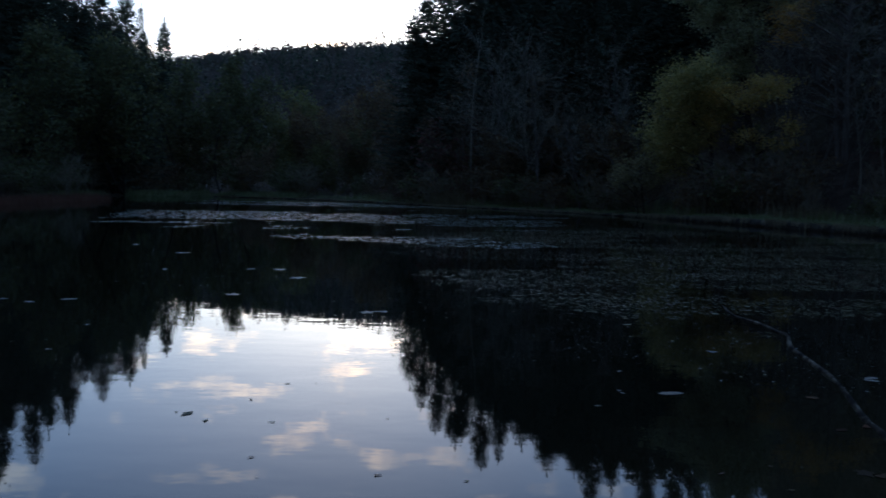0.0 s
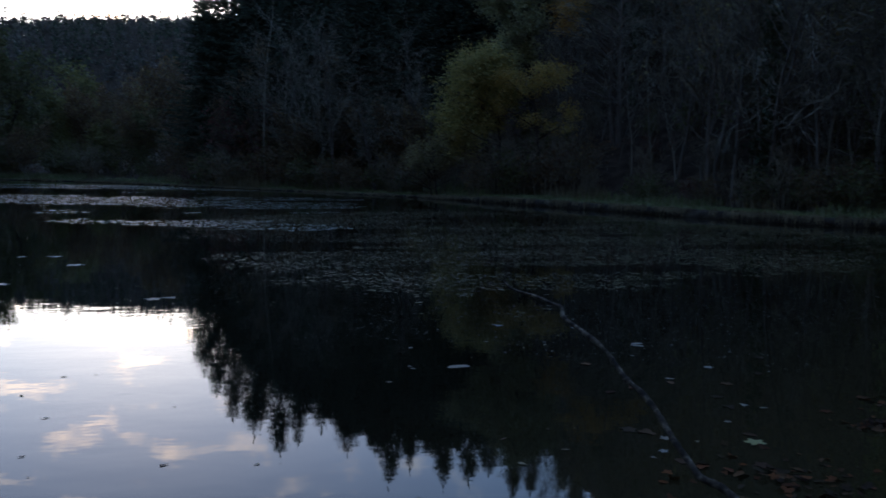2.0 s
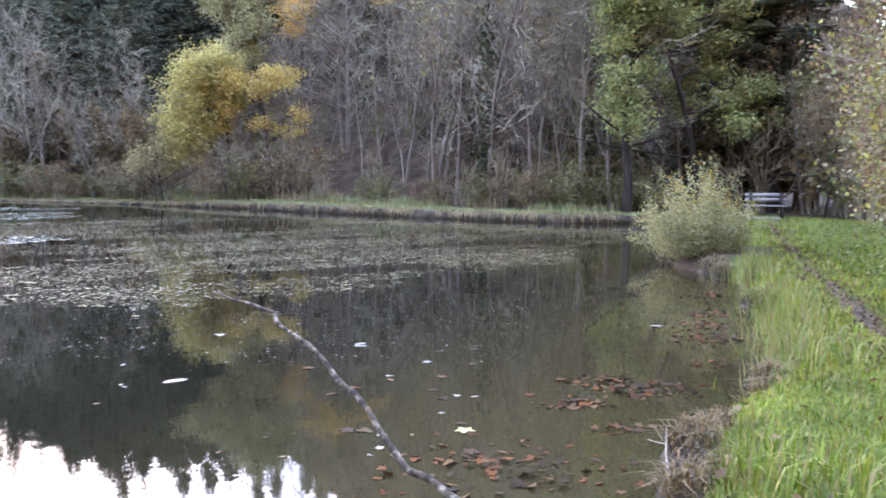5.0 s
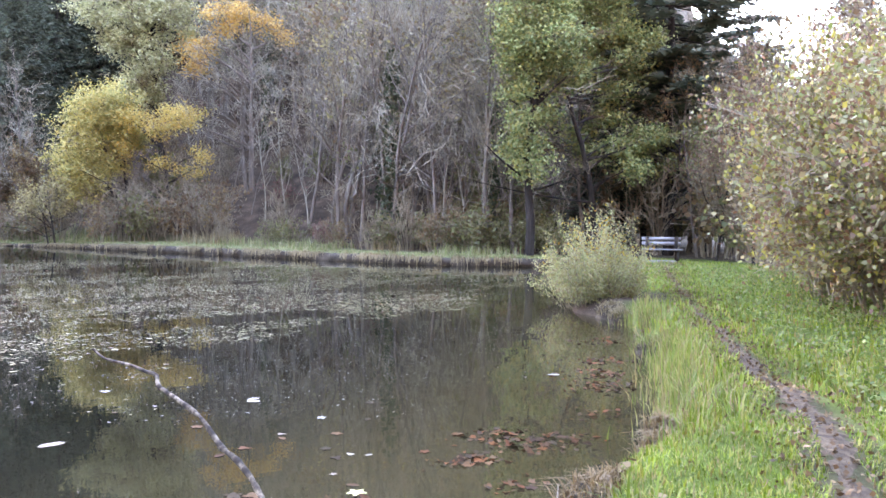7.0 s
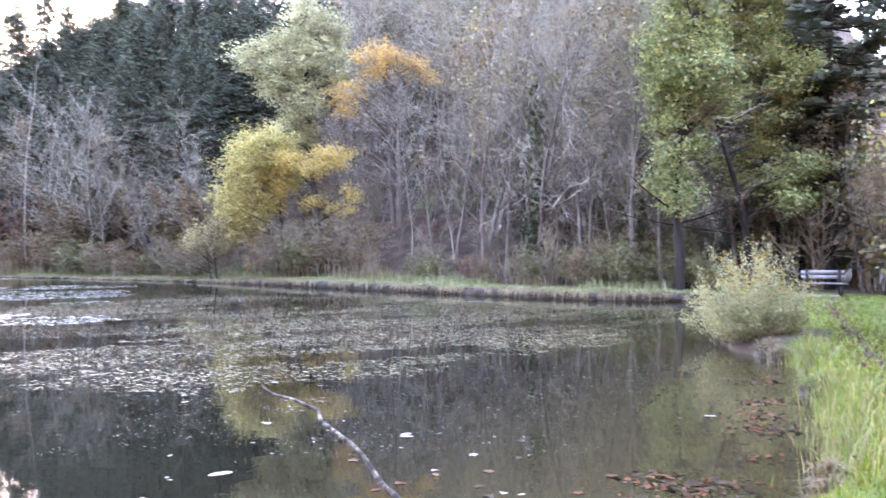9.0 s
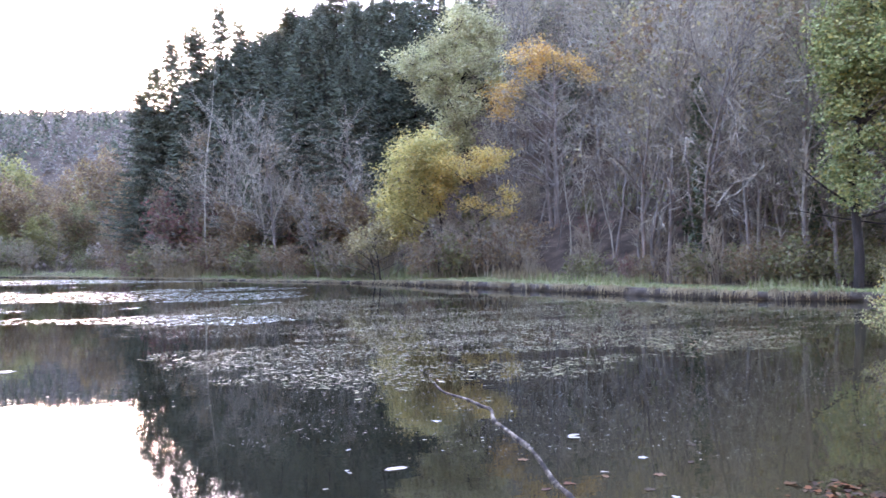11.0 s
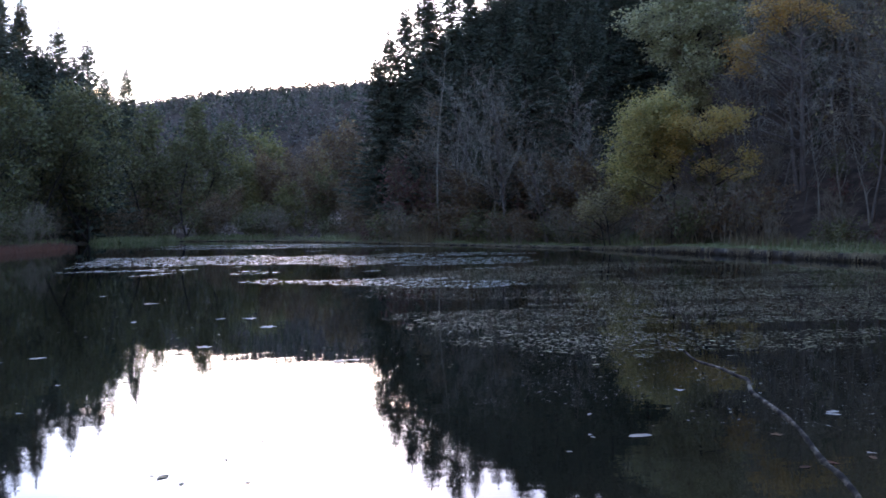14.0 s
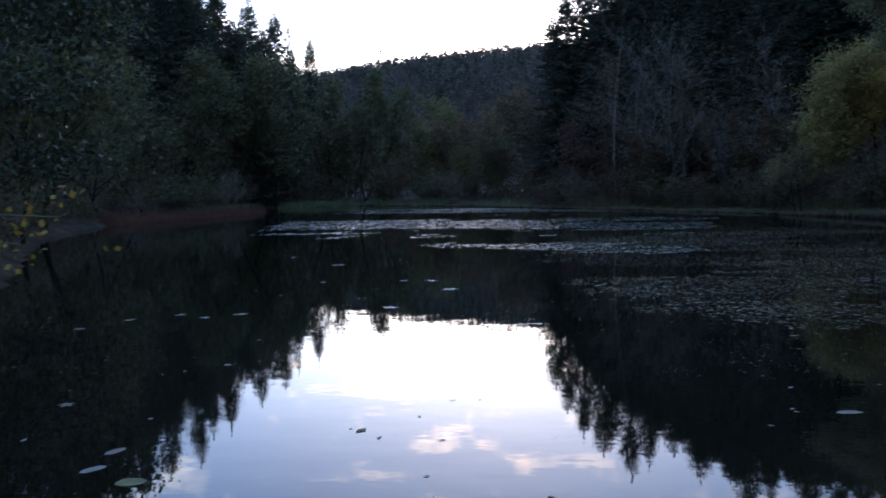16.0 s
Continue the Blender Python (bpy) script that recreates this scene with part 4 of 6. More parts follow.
redtree = broadleaf("red_shrub", "shrub with dull red leaves", "shrub", 32, 5.0, 2.0, "red", 1, 0.18, 0.25, first=0.1, limbs=12, subs=5, twigs=4, fine=1, stems=2, group="far shore shrubs")
bare = [broadleaf("bare_tree", "leafless grey-brown tree with rising limbs on the wooded slope", "tree", 40, 14.0, 4.6, None, first=0.2, limbs=20, subs=6, twigs=5, fine=2, angle=54, lift=0.1, thin_scale=1.3, bark=M_BARK_SLOPE, group="bare trees"),
        broadleaf("bare_tree", "leafless tree with spreading limbs on the wooded slope", "tree", 41, 14.0, 5.4, None, first=0.12, limbs=22, subs=6, twigs=4, fine=2, angle=72, lift=0.04, thin_scale=1.3, bark=M_BARK_SLOPE, group="bare trees"),
        broadleaf("bare_tree", "leafless forked pale-barked tree on the wooded slope", "tree", 42, 14.0, 4.0, None, first=0.2, limbs=13, subs=6, twigs=4, fine=2, angle=52, lift=0.15, thin_scale=1.3, stems=2, bark=M_BARK_SLOPE, group="bare trees")]
ivr = np.random.default_rng(45)
iv = np.stack([ivr.normal(size=700) * 0.22, ivr.normal(size=700) * 0.22, ivr.uniform(0.6, 8.5, 700)], -1)
ib = Build()
ib.leaves(iv, 0.2, ivr, 0.8)
part("ivy", ib, M_LEAF["dark"], bare[1], "dark green ivy climbing the trunk")
sparse = [broadleaf("sparse_tree", "nearly bare tree with a few brown and yellow leaves", "tree", 50 + k, 13.0, 4.4, ("brown", "olive", "moss_pale")[k], 2, 0.19, 0.28, first=0.15, limbs=16, subs=5, twigs=5, fine=2, angle=50, lift=0.1, thin_scale=1.3, group="bare trees", twig=M_TWIG_BROWN,
          keep=lambda e, r: (r.uniform(size=len(e)) < 0.5) & (wave(e[:, 0], e[:, 1] + e[:, 2], 1.2, 14) > 0.12)) for k in range(3)]
russet = broadleaf("russet_tree", "small tree in thin russet-brown autumn leaf beyond the hedge", "tree", 58, 12.0, 4.2, "russet", 3, 0.17, 0.3, first=0.12, limbs=17, subs=5, twigs=5, fine=1, angle=52, lift=0.09, bark=M_BARK_DARK, twig=M_TWIG_BROWN, group="bank trees")
thin_yellow = broadleaf("thin_yellow_tree", "thin tree with small olive-yellow leaves among bare trees", "tree", 59, 15.0, 4.0, "moss_pale", 2, 0.16, 0.3, first=0.3, limbs=17, subs=5, twigs=4, fine=1, angle=48, lift=0.1, bark=M_BARK_SLOPE, group="bank trees")
for a, d, s in ((36.6, 47, 0.95), (38.0, 44, 1.0), (39.4, 46, 0.95), (33.0, 50, 0.6), (40.6, 42, 0.6), (29.6, 51, 0.55)):
    x, y = at_bearing(a, d)
    stand(thin_yellow, x, y, s, a * 40.0, s * 1.05)
dead = broadleaf("dead_tree", "bleached dead trunk with broken stubs", "tree", 60, 16.0, 1.6, None, first=0.4, limbs=9, subs=2, twigs=1, fine=0, angle=75, lift=-0.02, trunk_r=0.11, bark=M_TWIG, twig=M_TWIG, group="dead trees")
fork = broadleaf("forked_bare_tree", "pale forked bare tree with rising limbs", "tree", 61, 10.0, 3.4, None, first=0.25, limbs=9, subs=5, twigs=4, fine=2, angle=38, lift=0.16, stems=2, bark=M_TWIG, twig=M_TWIG_BROWN, group="dead trees")


sapling = [broadleaf("sapling", "slender pale sapling standing at the foot of the slope", "tree", 64 + k, 7.0, 2.2, None, first=0.2, limbs=13, subs=3, twigs=3, fine=1, angle=55, lift=0.08, trunk_r=0.045, thin_scale=1.2, bark=(M_TWIG, M_BARK_SLOPE)[k], group="saplings") for k in range(2)]


def shrub(name, label, seed, height, spread, leaf, per_end, leaf_size, stems=7, twig=None, group="undergrowth", limbs=5, fine=2):
    rng = np.random.default_rng(seed)
    root = thing(name, label, "shrub", group)
    thin, ends = [], []
    for s in range(stems):
        a = rng.uniform(0, 6.28)
        tilt = rng.uniform(0.05, 0.75) * spread / height
        p0 = np.array([math.cos(a), math.sin(a), 0]) * rng.uniform(0, 0.3) * spread
        lp, ls, _ = limb(p0, (math.cos(a) * tilt, math.sin(a) * tilt, 1), height * rng.uniform(0.6, 1.05), 0.03, 0.008, 5, rng, 0.12, 0.03)
        thin += ls
        for k in range(limbs):
            g = rng.uniform(0.15, 1.0)
            j = min(int(g * 5), 4)
            sp = lp[j] + (lp[j + 1] - lp[j]) * (g * 5 - j)
            sp2, ss, sd = limb(sp, around(lp[j + 1] - lp[j], radians(rng.uniform(25, 65)), rng.uniform(0, 6.28)), height * rng.uniform(0.2, 0.42), 0.012, 0.005, 3, rng, 0.18, 0.05)
            thin += ss
            ends += sp2[1:]
            for u in range(fine):
                q = sp2[1] + (sp2[3] - sp2[1]) * rng.uniform(0, 1)
                e = q + around(sd, radians(rng.uniform(25, 60)), rng.uniform(0, 6.28)) * height * rng.uniform(0.1, 0.22)
                thin.append((*q, *e, 0.006, 0.003))
                ends.append(e)
    tb = Build()
    thin = np.array(thin)
    tb.tubes(thin[thin[:, 6] > 0.0125], 3)
    tb.ribbons(thin[thin[:, 6] <= 0.0125] * np.array([1, 1, 1, 1, 1, 1, 1.5, 1.5]), rng)
    part("stem_mass", tb, twig or M_TWIG, root)
    if leaf:
        c = np.repeat(np.array(ends), per_end, axis=0)
        lb = Build()
        lb.leaves(c + rng.normal(size=c.shape) * 0.12 * height / 2.5, leaf_size, rng, 0.7)
        part("foliage", lb, M_LEAF[leaf], root)
    return root


TREES = [
    (alder[0], -20.3, 82, 8.2, 12), (alder[1], -14.2, 90, 7.3, 12), (alder[0], -23.2, 80, 7.6, 12), (alder[1], -26.0, 76, 8.0, 12), (alder[0], -16.8, 92, 7.0, 12), (alder[1], -12.4, 94, 5.8, 12),
    (alder[0], -28.5, 66, 9.0, 12), (alder[1], -31.0, 56, 10.5, 12), (alder[0], -34.0, 42.5, 13.0, 12), (alder[1], -35.5, 32, 15.0, 12),
    (willow, -10.4, 96, 4.2, 8), (willow, -8.6, 120, 5.4, 8), (autumn, -7.4, 98, 4.6, 9), (autumn, -5.6, 96, 5.2, 9), (willow, -6.4, 90, 2.6, 8), (autumn, -4.0, 92, 5.8, 9), (autumn, -2.4, 88, 6.6, 9), (sparse[0], -1.0, 82, 7.4, 13),
    (sparse[1], 0.6, 78, 7.8, 13), (autumn, -9.6, 110, 4.0, 9), (sparse[0], -3.2, 110, 6.8, 13), (sparse[1], -5.0, 118, 5.6, 13),
    (dead, 1.9, 63, 12.0, 16), (dead, 3.2, 64.5, 10.6, 16), (fork, 4.9, 62, 8.2, 10), (bare[0], 1.2, 70, 8.0, 14), (bare[1], 6.4, 64, 8.4, 14), (redtree, 1.6, 67, 4.6, 5),
    (bare[2], 9.0, 56, 5.6, 14), (fork, 8.8, 58, 5.2, 10)]
wide = {dead.name: 0.55}
for ob, a, d, e, h in TREES:
    x, y, s = top_scale(TALL[ob.name], a, d, e)
    stand(ob, x, y, s * wide.get(ob.name, 1.0), rnd.uniform(0, 360) if ob is not dead else 20, s)
# the leafless wood on the slope
for i in range(62):
    a = 21 + 22 * ((i * 0.618) % 1.0)
    along_bank = 44 - (a - 21) * 0.62
    d = along_bank + 3.0 + 26 * ((i * 0.3247 + 0.13) % 1.0)
    x, y = at_bearing(a, d)
    if a < 28:
        d = max(d, 58 + 10 * ((i * 0.41) % 1.0))
        x, y = at_bearing(a, d)
    ob = (bare[0], sparse[0], bare[1], sparse[1], bare[2], sparse[2], bare[0])[i % 7]
    s = rnd.uniform(0.72, 1.1)
    stand(ob, x, y, s, rnd.uniform(0, 360), s * rnd.uniform(0.95, 1.15))
for i in range(24):
    a = 20.5 + 24.5 * ((i * 0.618 + 0.31) % 1.0)
    x, y = at_bearing(a, 49.5 - (a - 21) * 0.6 + 8 * ((i * 0.7548) % 1.0) ** 1.5)
    s = rnd.uniform(0.65, 1.25)
    stand(sapling[i % 2], x, y, s, rnd.uniform(0, 360), s * rnd.uniform(0.8, 1.2), rnd.uniform(-14, 14))
for i in range(10):
    a = 28 + 14 * ((i * 0.618 + 0.4) % 1.0)
    x, y = at_bearing(a, 48 - (a - 21) * 0.6 + 5 * ((i * 0.37) % 1.0))
    stand((bare[1], sparse[0], bare[2], sparse[1])[i % 4], x, y, rnd.uniform(0.7, 0.95), rnd.uniform(0, 360))
for i in range(12):
    x, y = at_bearing(46 + 9 * ((i * 0.618) % 1.0), 40 + 22 * ((i * 0.37) % 1.0))
    stand((sparse[0], bare[1], sparse[1])[i % 3], x, y, rnd.uniform(0.6, 0.85), rnd.uniform(0, 360))

for i, (a, d, s) in enumerate(((53.0, 39, 0.55), (54.2, 36, 0.52), (55.2, 40, 0.6), (56.4, 34, 0.52), (57.6, 40, 0.68), (58.6, 36, 0.6), (59.8, 34, 0.7), (61.2, 38, 0.75), (63.0, 32, 0.75), (65.0, 30, 0.75))):
    x, y = at_bearing(a, d)
    stand((sparse[0], russet, sparse[2], russet, bare[0])[i % 5], x, y, s * 1.15, i * 70.0, s * 1.15)

# undergrowth along the far bank and up the slope
und = [shrub("bare_shrub", "leafless grey-brown shrub in the undergrowth", 70, 2.4, 1.6, None, 0, 0, 10, M_TWIG_BROWN, limbs=7, fine=5),
       shrub("brown_shrub", "brown-leaved shrub in the undergrowth", 71, 2.2, 1.6, "brown", 2, 0.15, 8, M_TWIG_BROWN, limbs=6, fine=3),
       shrub("olive_shrub", "dull green shrub in the undergrowth", 72, 1.8, 1.5, "olive", 2, 0.17, 8, M_TWIG_BROWN, limbs=6, fine=3),
       shrub("red_shrub", "small shrub with dull red leaves", 73, 1.6, 1.2, "red", 2, 0.12, 7, M_TWIG_BROWN, limbs=6, fine=3)]
for i, (a, d, s_) in enumerate(((12.2, 51.5, 1.0), (13.4, 51, 1.2), (15.4, 47.5, 0.9), (16.6, 48.5, 1.25), (17.6, 47.5, 1.1), (18.6, 48, 1.3), (19.8, 47, 1.0), (21.2, 47.5, 1.2), (22.6, 46.5, 1.1), (17.0, 51, 1.5), (19.2, 51.5, 1.6), (21.0, 51, 1.5))):
    x, y = at_bearing(a, d)
    stand(und[(1, 0, 1, 0, 2, 0)[i % 6]], x, y, s_, i * 57.0, s_ * 1.1)
bankline = SHORE[19:33]
for i in range(150):
    f = (i * 0.61803) % 1.0 * (len(bankline) - 1)
    k = min(int(f), len(bankline) - 2)
    p = bankline[k] + (bankline[k + 1] - bankline[k]) * (f - k)
    tang = unit(bankline[k + 1] - bankline[k])
    outw = np.array([tang[1], -tang[0]])
    off = 3.2 + 16 * ((i * 0.7548) % 1.0) ** 1.6
    q = p + outw * off
    s = rnd.uniform(0.45, 1.05)
    stand(und[(2, 1, 0, 2, 2, 1, 2, 0, 2, 1, 2, 2, 3)[i % 13]], q[0], q[1], s, rnd.uniform(0, 360), s * rnd.uniform(0.9, 1.2))

for i in range(34):
    a = -1.0 + 14.0 * ((i * 0.618 + 0.05) % 1.0)
    x, y = at_bearing(a, 68.0 - 0.95 * (a + 1) + 5 * ((i * 0.7548) % 1.0))
    k = i % 6
    s = (0.42, 1.5, 0.5, 1.9, 0.55, 1.6)[k] * rnd.uniform(0.8, 1.15)
    stand((sparse[0], und[1], autumn, und[0], bare[0], und[2])[k], x, y, s, i * 63.0, s)
for i in range(7):
    a = 1.5 + 11.5 * ((i * 0.618 + 0.4) % 1.0)
    x, y = at_bearing(a, 66.0 - 0.95 * (a + 1) + 4 * ((i * 0.7548) % 1.0))
    s = rnd.uniform(0.6, 0.85)
    stand((bare[0], sparse[0], bare[2], bare[1])[i % 4], x, y, s, i * 71.0, s)
for i in range(22):
    a = -3.0 + 15.0 * ((i * 0.618 + 0.23) % 1.0)
    x, y = at_bearing(a, 64.5 - 1.0 * (a + 1) + 2.5 * ((i * 0.7548) % 1.0))
    s = rnd.uniform(0.7, 1.25)
    stand(und[(1, 2, 0, 2, 1, 3)[i % 6]], x, y, s * 1.2, i * 59.0, s)
for i in range(24):
    f = 37.2 + 4.6 * ((i * 0.618) % 1.0)
    p = SHORE[int(f)] + (SHORE[int(f) + 1] - SHORE[int(f)]) * (f - int(f))
    t = unit(SHORE[int(f) + 1] - SHORE[int(f)])
    q = p + np.array([t[1], -t[0]]) * (0.5 + 1.6 * ((i * 0.7548) % 1.0))
    stand(und[(2, 1, 0)[i % 3]], q[0], q[1], rnd.uniform(0.6, 1.0), i * 47.0)

# the far hillside and ridge, closed woodland
hb, hb2 = Build(), Build()
hr = np.random.default_rng(5)
cnt = 3400
hx = hr.uniform(-130, 35, cnt)
hy = 175 + 130 * hr.uniform(0, 1, cnt) ** 0.8
near = hr.uniform(size=cnt) < 0.32
hy = np.where(near, hr.uniform(272, 304, cnt), hy)
hz = ground_z(hx, hy)
hh = hr.uniform(3.2, 5.4, cnt) * np.where(hr.uniform(size=cnt) < 0.05, 1.5, 1.0)
for conifer, target in ((False, hb), (True, hb2)):
    sel = np.where((hr.uniform(size=cnt) < 0.35) == conifer)[0]
    k = 34
    u = hr.uniform(0, 1, (len(sel), k))
    ang = hr.uniform(0, 6.28, (len(sel), k))
    wid = (1 - u) * 0.24 + 0.02 if conifer else 0.34 * np.sin(np.pi * (0.15 + 0.8 * u))
    rr = wid * hh[sel, None] * np.sqrt(hr.uniform(0.2, 1, (len(sel), k)))
    c = np.stack([hx[sel, None] + rr * np.cos(ang), hy[sel, None] + rr * np.sin(ang), hz[sel, None] + hh[sel, None] * (0.08 + 0.92 * u)], -1).reshape(-1, 3)
    target.leaves(c, 0.75, hr, 0.75)
tagged(part("hill_wood", hb, M_LEAF["hill"]), "distant mixed autumn woodland on the ridge", "woodland", kind="stuff")
tagged(part("hill_conifers", hb2, M_NEEDLE), "distant dark conifers on the ridge", "woodland", kind="stuff")

# shrubs and low trees along the far end and the other shore
shoreline = np.vstack([SHORE[30:41]])
for i in range(100):
    f = ((i * 0.61803) % 1.0 if i % 3 else 0.1 + 0.4 * ((i * 0.61803) % 1.0)) * (len(shoreline) - 1)
    k = min(int(f), len(shoreline) - 2)
    p = shoreline[k] + (shoreline[k + 1] - shoreline[k]) * (f - k)
    tang = unit(shoreline[k + 1] - shoreline[k])
    q = p + np.array([tang[1], -tang[0]]) * (2.2 + 15 * ((i * 0.7548) % 1.0) ** 1.5)
    if np.hypot(*q) < 9:
        continue
    s = rnd.uniform(0.8, 1.5)
    stand(und[(0, 2, 1, 2, 0, 1, 2)[i % 7]], q[0], q[1], s, rnd.uniform(0, 360), s * rnd.uniform(0.9, 1.2))
for i in range(26):
    x, y = at_bearing(-12 + 14 * ((i * 0.618) % 1.0), 80 + 50 * ((i * 0.7548) % 1.0))
    s = rnd.uniform(0.45, 0.8)
    stand((autumn, willow, sparse[0], autumn, alder[0], sparse[1])[i % 6], x, y, s, rnd.uniform(0, 360))
for i in range(14):
    x, y = at_bearing(-18.5 + 7 * ((i * 0.618) % 1.0), 92 + 24 * ((i * 0.7548) % 1.0))
    stand((und[2], autumn, und[1], willow, und[0])[i % 5], x, y, (2.0, 0.6, 2.2, 0.6, 2.0)[i % 5], i * 41.0)
gloom = broadleaf("dark_tree", "dark broadleaved tree leaning over the pond edge", "tree", 33, 10.0, 4.0, "dark", 3, 0.2, 0.3, first=0.1, limbs=18, subs=5, twigs=5, fine=2, angle=60, lift=0.05, bark=M_BARK_DARK, twig=M_BARK_DARK, group="bank trees")
for i, (a, d, s) in enumerate(((48.2, 46, 0.85), (50.0, 44, 0.9), (51.6, 47, 0.95), (53.2, 43, 0.8), (54.6, 48, 0.8), (55.6, 40, 0.7), (57.0, 44, 0.8))):
    x, y = at_bearing(a, d)
    stand((sparse[2], bare[0], sparse[0], bare[2])[i % 4], x, y, s * 0.8, i * 50.0)
    x, y = at_bearing(a + 0.7, d - 4)
    stand(und[(1, 0, 2)[i % 3]], x, y, 1.9, i * 33.0)
for i, (a, d, s) in enumerate(((47.6, 50, 1.0), (49.4, 52, 1.1), (51.4, 50, 1.0), (53.0, 54, 1.0), (55.0, 52, 0.9))):
    x, y = at_bearing(a, d)
    stand((alder[0], sparse[1])[i % 2], x, y, s, i * 90.0)
for x, y, s in ((-17.0, 22.0, 0.95), (-14.2, 16.0, 0.8), (-20.5, 28.5, 1.0)):
    stand(gloom, x, y, s, rnd.uniform(0, 360))


# ---- banks and grass ----
def along(line, spacing, closed=False):
    out = []
    for a, c in zip(line[:-1], line[1:]):
        n = max(1, int(np.hypot(*(c - a)) / spacing))
        t = unit(c - a)
        for k in range(n):
            out.append((*(a + (c - a) * k / n), t[1], -t[0]))
    return np.array(out)


gr = np.random.default_rng(9)
edge = along(SHORE[17:33], 0.22)
eb = Build()
n = len(edge)
prof = [(-0.22, -0.3), (-0.12, 0.02), (-0.17, 0.1), (-0.05, 0.2), (0.05, 0.27), (0.55, 0.27)]
jit = gr.normal(size=(n, len(prof))) * 0.045 + 0.09 * wave(edge[:, 0], edge[:, 1], 5.0, 2)[:, None]
edge_h = 1 - 0.75 * step(40, 52, edge[:, 1])
rows = []
for k, (o, z) in enumerate(prof):
    off = o + jit[:, k] * (0 if k == len(prof) - 1 else 1)
    rows.append(np.stack([edge[:, 0] + edge[:, 2] * off, edge[:, 1] + edge[:, 3] * off, np.full(n, z) * edge_h + gr.normal(size=n) * 0.015], -1))
V = np.stack(rows, 1).reshape(-1, 3)
gi = np.arange(n * len(prof)).reshape(n, len(prof))
eb.add(V, np.stack([gi[:-1, :-1], gi[1:, :-1], gi[1:, 1:], gi[:-1, 1:]], -1).reshape(-1, 4))
bank_edge = part("bank_edge", eb, M_EARTH, smooth=True)
tagged(bank_edge, "eroded dark earth bank above the waterline", "bank", kind="structure")

# dead grass hanging over the eroded edge, in tufts with dark gaps between
tuft = edge[np.repeat(np.arange(n), 22)]
keep = wave(tuft[:, 0], tuft[:, 1], 6.0, 21) + 0.5 * wave(tuft[:, 0], tuft[:, 1], 2.0, 22) > -0.15
tuft = tuft[keep]
m_ = len(tuft)
base = np.stack([tuft[:, 0] + gr.normal(size=m_) * 0.1, tuft[:, 1] + gr.normal(size=m_) * 0.1, 0.29 * (1 - 0.7 * step(40, 52, tuft[:, 1]))], -1)
outw = np.stack([-tuft[:, 2], -tuft[:, 3], np.zeros(m_)], -1) + gr.normal(size=(m_, 3)) * 0.25
mid = base + outw * gr.uniform(0.08, 0.2, m_)[:, None] + np.array([0, 0, 0.03])
tip = mid + outw * 0.05 - np.array([0, 0, 1.0]) * gr.uniform(0.08, 0.3, m_)[:, None]
side = np.stack([tuft[:, 3], -tuft[:, 2], np.zeros(m_)], -1) * 0.016
hgb = Build()
hgb.add(np.stack([base - side, base + side, mid + side, mid - side], 1).reshape(-1, 3), np.arange(m_ * 4).reshape(-1, 4))
hgb.add(np.stack([mid - side, mid + side, tip + side * 0.3, tip - side * 0.3], 1).reshape(-1, 3), np.arange(m_ * 4).reshape(-1, 4))
tagged(part("hanging_grass", hgb, M_STRAW), "dead straw grass hanging over the bank edge", "grass", kind="stuff")


def strip_points(line, count, lo, hi, seed):
    """Random places beside a line, between two distances on its land side."""
    r = np.random.default_rng(seed)
    e = along(line, 0.3)
    pick = e[r.integers(0, len(e), count)]
    o = r.uniform(lo, hi, count)
    x = pick[:, 0] + pick[:, 2] * o + r.normal(size=count) * 0.15
    y = pick[:, 1] + pick[:, 3] * o + r.normal(size=count) * 0.15
    return x, y, r


def grass(name, label, mat, x, y, height, width, r, lean=0.5, clump=None, dip=0.02):
    if clump is not None:
        k = clump(x, y)
        x, y = x[k], y[k]
    g = Build()
    g.blades(np.stack([x, y, ground_z(x, y) - dip], -1), height, r, width, lean)
    return tagged(part(name, g, mat), label, "grass", kind="stuff")


x, y, r = strip_points(SHORE[17:33], 16000, 0.0, 2.6, 101)
grass("bank_grass", "short muted grass along the far bank", M_FARGRASS, x, y, 0.1, 0.014, r)
x, y, r = strip_points(SHORE[20:33], 9000, 1.8, 4.6, 102)
grass("tall_dry_grass", "tall pale dry grass and herbs behind the bank", M_STRAW, x, y, 0.65, 0.012, r, 0.45, lambda x, y: wave(x, y, 0.55, 41) + 0.4 * wave(x, y, 2.0, 42) > 0.22)
x, y, r = strip_points(SHORE[20:36], 9000, 1.2, 5.5, 103)
grass("tall_green_grass", "rank dull green grass on the far shore", M_FARGRASS, x, y, 0.45, 0.015, r, 0.6, lambda x, y: wave(x, y, 0.5, 43) > 0.0)
x, y, r = strip_points(SHORE[35:38], 5000, -0.8, 0.8, 104)
grass("red_reeds", "belt of rust-red dead reeds in the shallows", M_REED, x, y, 0.65, 0.012, r, 0.25)
x, y, r = strip_points(SHORE[29:31], 1800, 0.2, 2.0, 105)
grass("straw_reeds", "clump of straw-coloured reeds on the far shore", M_STRAW, x, y, 1.2, 0.014, r, 0.35, lambda x, y: wave(x, y, 0.5, 47) > -0.2)
x, y, r = strip_points(SHORE[31:34], 3500, 0.0, 2.0, 106)
grass("shore_reeds", "dull green and brown reeds at the far end", M_FARGRASS, x, y, 0.55, 0.016, r, 0.5)

